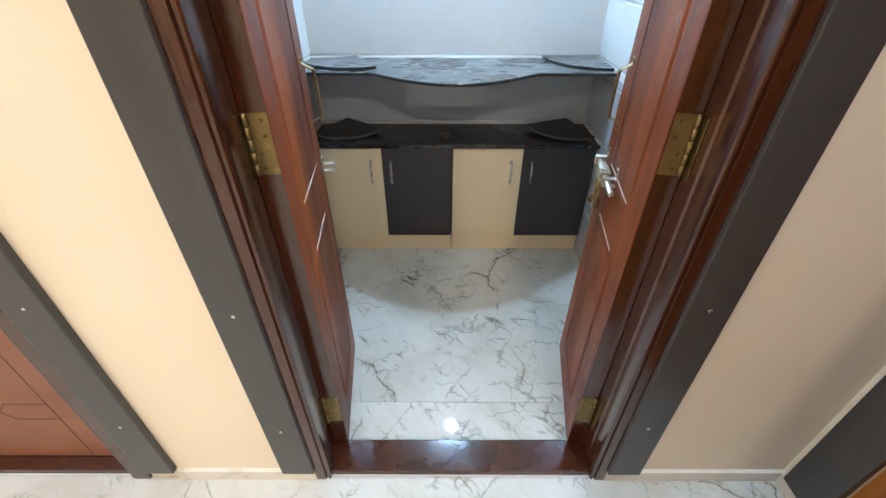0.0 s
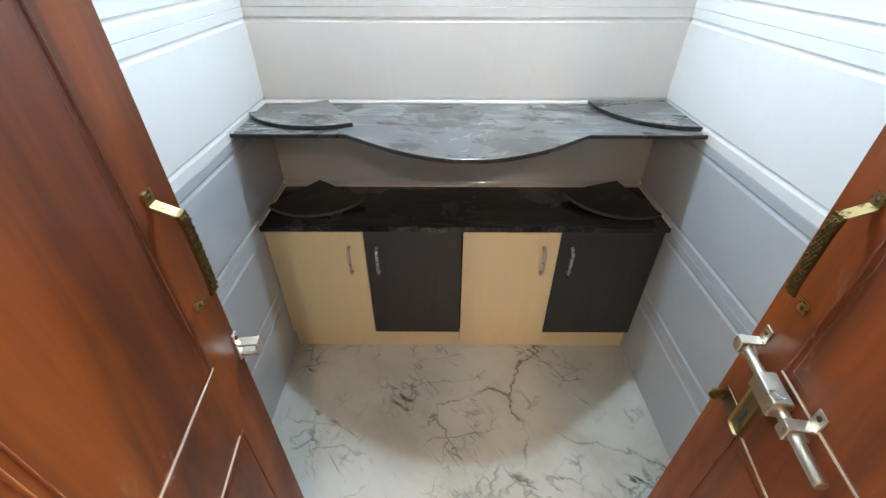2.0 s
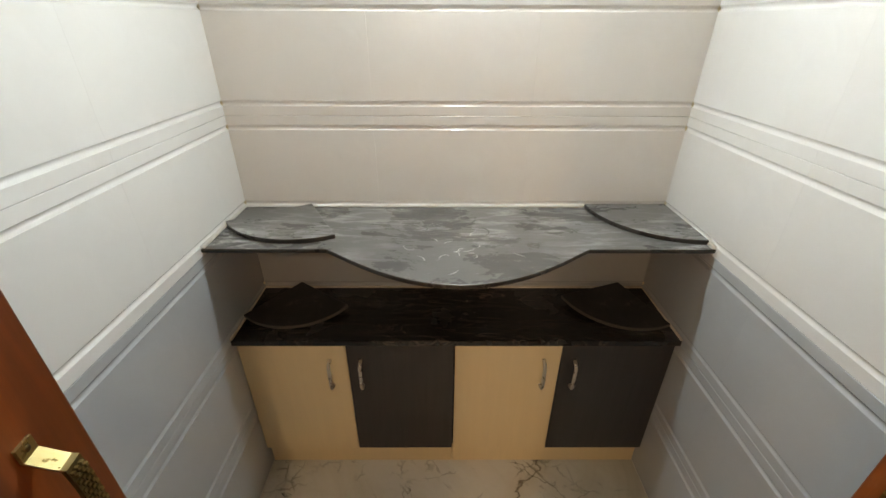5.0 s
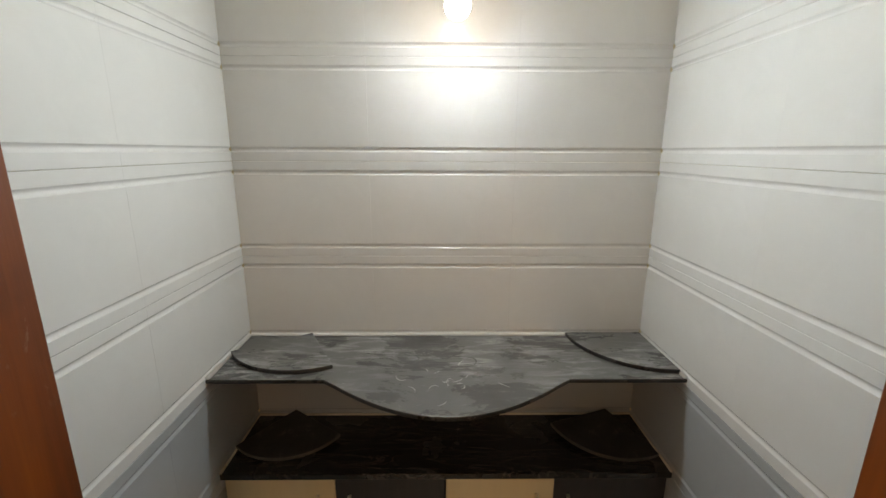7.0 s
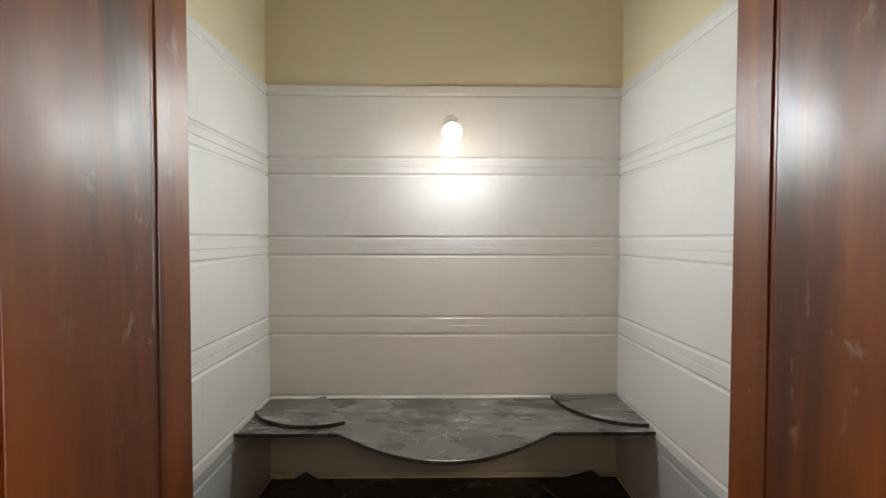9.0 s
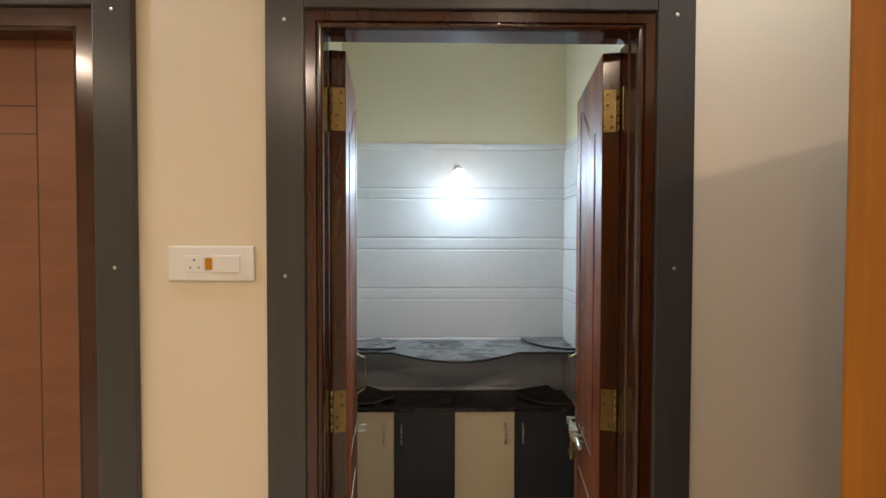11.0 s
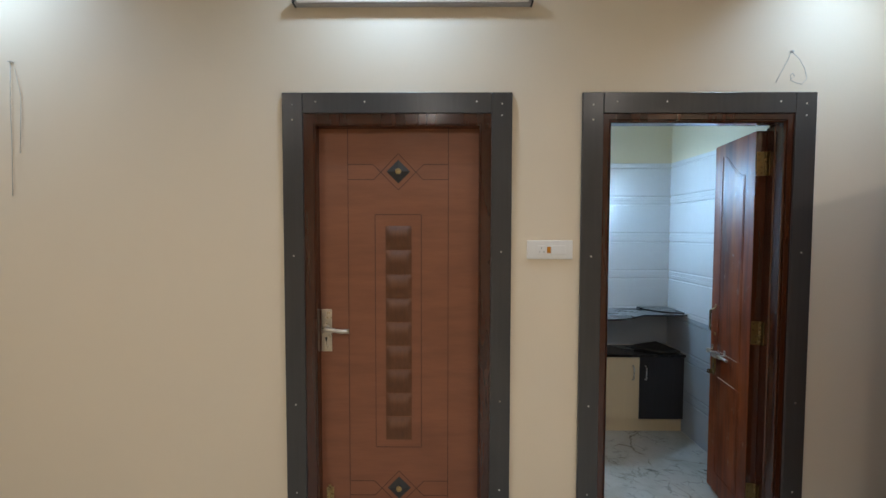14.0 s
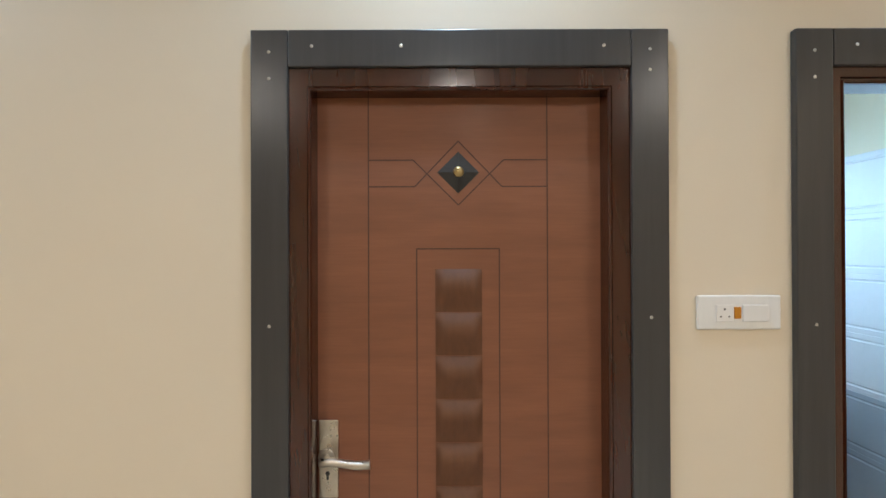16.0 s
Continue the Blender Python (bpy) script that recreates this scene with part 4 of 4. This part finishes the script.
def main_leaf():
    hinge, free = Vector((1.150, -0.2655)), Vector((0.385, -0.621))
    v = free - hinge
    W = v.length
    ang = math.degrees(math.atan2(v.y, v.x))
    # local x runs from the hinge to the free edge, local y out of the seen face
    d = thing("door_4", "open golden-brown teak main door with carved flowers and brass lock", "door", pose(hinge.x, hinge.y, 0.012, 0, 0, ang), kind="structure")
    H, TH = 1.955, 0.046
    part("leaf", boxm(0, W, -TH, 0, 0, H, 0.005), main_wood, d)

    def ring(pts, r):
        part("moulding", tube(bmesh.new(), [(x, 0.0, z) for x, z in pts], r, 8, True), main_wood, d, "", True)

    def line(pts, r):
        part("moulding", tube(bmesh.new(), [(x, 0.0, z) for x, z in pts], r, 8), main_wood, d, "", True)
    xl, xr, zb, zt = 0.118, 0.722, 0.17, 1.806
    cx, cz = 0.437, 1.058
    # outer raised border and two long stiles of beads
    for k, r in ((0.0, 0.007), (0.015, 0.0045)):
        ring([(xl + k, zb + k), (xr - k, zb + k), (xr - k, zt - k), (xl + k, zt - k)], r)
    a, arc = 0.062, 0.265
    for s in (1, -1):
        z_far = zt - 0.058 if s > 0 else zb + 0.058
        z_end = cz + s * 0.185
        for k, r in ((0.0, 0.0075), (0.015, 0.0045), (0.026, 0.004), (0.038, 0.0055)):
            x0, x1 = xl + a + k, xr - a - k
            line([(x0, z_end + s * k * 0.6), (x0, z_far - s * k), (x1, z_far - s * k), (x1, z_end + s * k * 0.6)], r)
        # bowed double bead above and below the flower
        for k, r in ((0.0, 0.0085), (0.017, 0.005)):
            x0, x1 = xl + a, xr - a
            line([(x0 + (x1 - x0) * i / 16, z_end + s * (k + 0.082 * math.sin(math.pi * i / 16))) for i in range(17)], r)
    # round flower
    for rr, r in ((0.192, 0.010), (0.176, 0.005), (0.158, 0.006)):
        ring([(cx + rr * math.cos(q), cz + rr * 1.02 * math.sin(q)) for q in [2 * math.pi * i / 48 for i in range(48)]], r)
    for i in range(26):
        q = 2 * math.pi * i / 26
        bm = bmesh.new()
        ball(bm, (0, 0, 0), 0.032, 1.0, 0.34, 0.40, 10)
        bm.transform(Matrix.Translation((cx + 0.120 * math.cos(q), 0.002, cz + 0.120 * math.sin(q))) @ Matrix.Rotation(-q, 4, "Y"))
        part("petal", bm, main_wood, d, "", True)
    bm = bmesh.new()
    ball(bm, (cx, 0, cz), 0.088, 1, 0.12, 1, 24)
    ball(bm, (cx, 0.008, cz), 0.036, 1, 0.34, 1.05, 16)
    ball(bm, (cx, 0.017, cz), 0.022, 1, 0.34, 1.05, 16)
    part("flower_centre", bm, main_wood, d, "", True)
    bm = bmesh.new()
    for i in range(40):
        q = 2 * math.pi * i / 40
        tube(bm, [(cx + r * math.cos(q), y, cz + r * math.sin(q)) for r, y in ((0.040, 0.0098), (0.062, 0.0082), (0.084, 0.0035))], [0.0016, 0.0024, 0.0026], 5)
    part("flower_ridges", bm, main_wood, d, "", True)
    for zc, s in ((1.510, 1), (0.600, -1)):
        carving(d, cx, zc, s)
    # pull handle, long plate with lever, lock plate on the edge
    px = W - 0.050
    bm = bmesh.new()
    for z in (1.385, 1.235):
        cyl(bm, (px, 0, z), (px, 0.010, z), 0.022, bev=0.003)
        cyl(bm, (px, 0.008, z), (px, 0.034, z), 0.011)
        cyl(bm, (px, 0.030, z), (px, 0.050, z), 0.014, bev=0.003)
    h = part("pull_handle", bm, brass, d, "curved polished brass pull handle", True)
    arch = [i / 14 for i in range(15)]
    part("grip", tube(bmesh.new(), [(px - 0.013 * math.sin(math.pi * u), 0.040 + 0.010 * math.sin(math.pi * u), 1.235 + 0.150 * u) for u in arch],
                      [0.0065 + 0.0045 * math.sin(math.pi * u) ** 2 for u in arch], 12), brass, h, "", True)
    for z in (1.385, 1.235):
        part("rosette", cyl(bmesh.new(), (px, 0.050, z), (px, 0.0525, z), 0.011, 0.008, 12), brass_dark, h, "ribbed dark rosette", True)
    pl = part("lock_plate", boxm(px - 0.022, px + 0.022, 0, 0.008, 0.895, 1.160, 0.003), brass, d, "long polished brass lock plate")
    bm = bmesh.new()
    cyl(bm, (px, 0.006, 1.062), (px, 0.050, 1.062), 0.011)
    tube(bm, [(px + 0.006, 0.050, 1.062), (px - 0.03, 0.056, 1.062), (px - 0.075, 0.057, 1.057), (px - 0.112, 0.050, 1.064)], [0.011, 0.012, 0.012, 0.013], 12)
    part("lever", bm, brass, pl, "", True)
    bm = bmesh.new()
    cyl(bm, (px, 0.0075, 0.968), (px, 0.0092, 0.968), 0.007, n=12)
    box(bm, px - 0.004, px + 0.004, 0.0075, 0.0092, 0.945, 0.966)
    part("keyhole", bm, black_plastic, pl)
    lp = part("edge_plate", boxm(W, W + 0.0025, -0.036, -0.012, 0.93, 1.16), brass_dark, d, "dull lock plate on the door edge")
    part("latch", boxm(W, W + 0.026, -0.032, -0.016, 1.066, 1.092, 0.003), brass, lp)


def carving(d, cx, zc, s):
    """A mirrored leaf scroll, about 0.2 wide and 0.36 high."""
    def stroke(pts, r0, r1):
        n = len(pts)
        rs = [r0 + (r1 - r0) * i / (n - 1) for i in range(n)]
        for m in (1, -1):
            bm = bmesh.new()
            tube(bm, [(cx + m * x * 1.3, 0.001, zc + s * z * 0.86) for x, z in pts], rs, 8)
            part("carved_scroll", bm, main_wood, d, "", True)

    def curl(x, z, r, a0, turns, w0, w1, n=22):
        return stroke([(x + r * (1 - 0.72 * i / n) * math.cos(a0 + turns * 2 * math.pi * i / n), z + r * (1 - 0.72 * i / n) * math.sin(a0 + turns * 2 * math.pi * i / n)) for i in range(n + 1)], w0, w1)
    curl(0.062, 0.085, 0.045, math.pi, 1.1, 0.006, 0.014)
    curl(0.060, -0.045, 0.040, math.pi, -1.1, 0.005, 0.013)
    curl(0.058, -0.150, 0.034, math.pi * 0.9, 1.0, 0.006, 0.013)
    stroke([(0.0, -0.17), (0.018, -0.10), (0.012, -0.03), (0.028, 0.03), (0.015, 0.09), (0.03, 0.15), (0.075, 0.165), (0.105, 0.185)], 0.009, 0.007)
    stroke([(0.03, 0.15), (0.07, 0.135), (0.10, 0.145)], 0.012, 0.006)
    stroke([(0.03, -0.09), (0.07, -0.085), (0.095, -0.10)], 0.011, 0.006)
    stroke([(0.02, 0.02), (0.055, 0.03), (0.085, 0.01)], 0.011, 0.006)
    for k in range(5):
        bm = bmesh.new()
        a = radians(-50 + 25 * k)
        ball(bm, (0, 0, 0), 0.034, 0.32, 0.3, 1.0, 10)
        bm.transform(Matrix.Translation((cx + 0.040 * math.sin(a), 0.002, zc + s * (0.105 + 0.036 * math.cos(a)))) @ Matrix.Rotation(a * s, 4, "Y"))
        part("carved_leaf", bm, main_wood, d, "", True)
    for z, r in ((0.05, 0.018), (0.0, 0.015), (-0.04, 0.013), (-0.075, 0.012), (-0.12, 0.018), (-0.165, 0.02)):
        part("carved_bead", ball(bmesh.new(), (cx, 0.002, zc + s * z * 0.86), r, 0.95, 0.5, 1.1, 10), main_wood, d, "", True)


main_leaf()

# ---- outside the main door ----
out_white = paint("white_outdoor_paint", (0.8, 0.78, 0.74))
out_floor = tile_mat("grey_outdoor_tile", (0.36, 0.37, 0.40), 0.35)
OX = 2.85
setting("landing_floor", boxm(RIGHT_X + RIGHT_T, OX + 0.15, -6, 6, -0.12, -0.01), out_floor, "grey tiled landing outside the main door", "floor")
setting("landing_parapet", boxm(OX, OX + 0.12, -6, 6, -0.01, 1.14), out_white, "white painted parapet of the landing", "wall")
setting("ground", boxm(-60, 60, -60, 60, -3.4, -3.2), paint("pale_earth", (0.35, 0.31, 0.26)), "pale bare ground below", "ground")
setting("neighbour_wall", boxm(6.5, 6.7, -12, 12, -3.2, 4.5), out_white, "white wall of a neighbouring house", "wall")

# ---- skirting ----
setting("baseboard", boxm(OX - 0.012, OX - 0.0005, -6, 6, -0.01, 0.09, 0.001), paint("grey_skirting_paint", (0.16, 0.16, 0.17)), "dark grey skirting along the parapet", "baseboard")
for x0, x1 in ((HALL_L, LD[0] - 0.097), (LD[1] + 0.097, PD[0] - 0.001), (PD[1] + 0.001, RIGHT_X)):
    setting("baseboard", boxm(x0, x1, WALL_Y0 - 0.012, WALL_Y0, 0, 0.049, 0.001), skirt_marble, "cream marble skirting along the wall", "baseboard")
for y0, y1 in ((HALL_B, MD[0]), (MD[1], WALL_Y0 - 0.012)):
    setting("baseboard", boxm(RIGHT_X - 0.012, RIGHT_X, y0, y1, 0, 0.049, 0.001), skirt_marble, "cream marble skirting along the wall", "baseboard")

# ---- downlights in the hall ceiling ----


def downlight(x, y, w, spread=150, warm=False):
    d = thing("downlight", "round recessed ceiling downlight with warm glow" if warm else "round white recessed ceiling downlight", "lamp", (x, y, CEIL), group="hall downlights")
    bm = bmesh.new()
    tube(bm, [(0.07 * math.cos(t), 0.07 * math.sin(t), -0.002) for t in [2 * math.pi * i / 24 for i in range(24)]], 0.008, 6, True)
    part("rim", bm, white_plastic, d, "", True)
    part("lens", cyl(bmesh.new(), (0, 0, 0.0), (0, 0, -0.004), 0.064, n=24), warm_glow if warm else down_glow, d)
    li = new("downlight_lamp", bpy.data.lights.new("downlight_lamp", "AREA"))
    li.data.shape, li.data.size, li.data.energy, li.data.color, li.data.spread = "DISK", 0.12, w, (1.0, 0.93, 0.84) if warm else (0.52, 0.75, 1.0), radians(spread)
    li.parent = d
    li.location = (0, 0, -0.012)


for x in (-3.25, -1.38, 0.62):
    downlight(x, -0.30, DOWNLIGHT_W * (0.58 if x > 0 else 0.66), 115 if x > 0 else 155)
for x, y in ((-3.0, -2.4), (-1.3, -2.6), (0.4, -2.2)):
    downlight(x, y, DOWNLIGHT_W * 1.5, 160, True)

# ---- wall tiles of the prayer room, one by one ----
ROWS = [(0.0, 0.29, (0.257,), 0), (0.29, 0.588, (0.323, 0.556), 0), (0.588, 0.888, (0.622, 0.856), 0), (0.888, 1.188, (0.922, 1.155), 1),
        (1.188, 1.488, (1.221, 1.454), 1), (1.488, 1.788, (1.523, 1.756), 1), (1.788, 2.088, (1.819, 2.053), 1)]


def tile_mesh(w, z0, z1, grooves, mat):
    p = [(0.0, z0), (T - 0.0012, z0), (T, z0 + 0.0012)]
    for g in grooves:
        p += [(T - 0.0048 * math.cos(math.pi * k / 8), g + 0.0075 * k / 4) for k in range(-4, 5)]
    p += [(T, z1 - 0.0012), (T - 0.0012, z1), (0.0, z1)]
    bm = bmesh.new()
    prism(bm, [(-d, z - z0) for d, z in p], 0.0001, w - 0.0001, axis="x")
    me = bpy.data.meshes.new("tile")
    bmesh.ops.recalc_face_normals(bm, faces=bm.faces)
    bm.to_mesh(me)
    bm.free()
    me.materials.append(mat)
    return me


def tiled(wall, length, joints, place):
    """Tiles along a wall; place(a) gives the pose of a tile that starts a metres along."""
    holder = setting(wall, boxm(-0.001, 0.001, -0.001, 0.001, 0, 0.002), grout, "grooved glazed tiles, white above and blue-grey below", "wall tiles")
    cuts = [0.0] + joints + [length]
    for a, b in zip(cuts, cuts[1:]):
        for z0, z1, gr, up in ROWS:
            ob = new("tile", tile_mesh(b - a, z0, z1 - 0.0006, gr, tile_white if up else tile_grey))
            ob.parent = holder
            ob.matrix_world = place(a) @ Matrix.Translation((0, 0, z0))


tiled("tiles_north", RX1 - RX0, [0.42, 0.87], lambda a: pose(RX0 + a, RY1 + T, 0))
tiled("tiles_west", RY1 - 0.127, [0.43, 0.88], lambda a: pose(RX0 - T, 0.127 + a, 0, 0, 0, 90))
tiled("tiles_east", RY1 - 0.127, [0.45, 0.90], lambda a: pose(RX1 + T, RY1 - a, 0, 0, 0, -90))

# ---- floor tiles, one by one ----
hall_floor = setting("floor_tiles_hall", boxm(-0.002, 0.002, -0.002, 0.002, -0.01, -0.008), grout, "polished white marble-look floor tiles with dark veins", "floor")
room_floor = setting("floor_tiles_pooja", boxm(0, 0.002, 0.5, 0.502, -0.01, -0.008), grout, "polished white marble-look floor with brown veins", "floor")


def floor_tile(x0, x1, y0, y1, parent):
    me = bpy.data.meshes.new("floor_tile")
    bm = boxm(-(x1 - x0) / 2 + 0.0006, (x1 - x0) / 2 - 0.0006, -(y1 - y0) / 2 + 0.0006, (y1 - y0) / 2 - 0.0006, -0.0039, 0.0, 0.0008, 1)
    bmesh.ops.recalc_face_normals(bm, faces=bm.faces)
    bm.to_mesh(me)
    bm.free()
    me.materials.append(floor_marble)
    ob = new("floor_tile", me)
    ob.location = ((x0 + x1) / 2, (y0 + y1) / 2, 0)
    ob.parent = parent


S = 0.6
x = RIGHT_X
while x > HALL_L:
    y = WALL_Y0
    while y > HALL_B:
        floor_tile(max(HALL_L, x - S), x, max(HALL_B, y - S), y, hall_floor)
        y -= S
    x -= S
for y0, y1 in ((0.128, 0.279), (0.279, RY1)):
    floor_tile(RX0, RX1, y0, y1, room_floor)
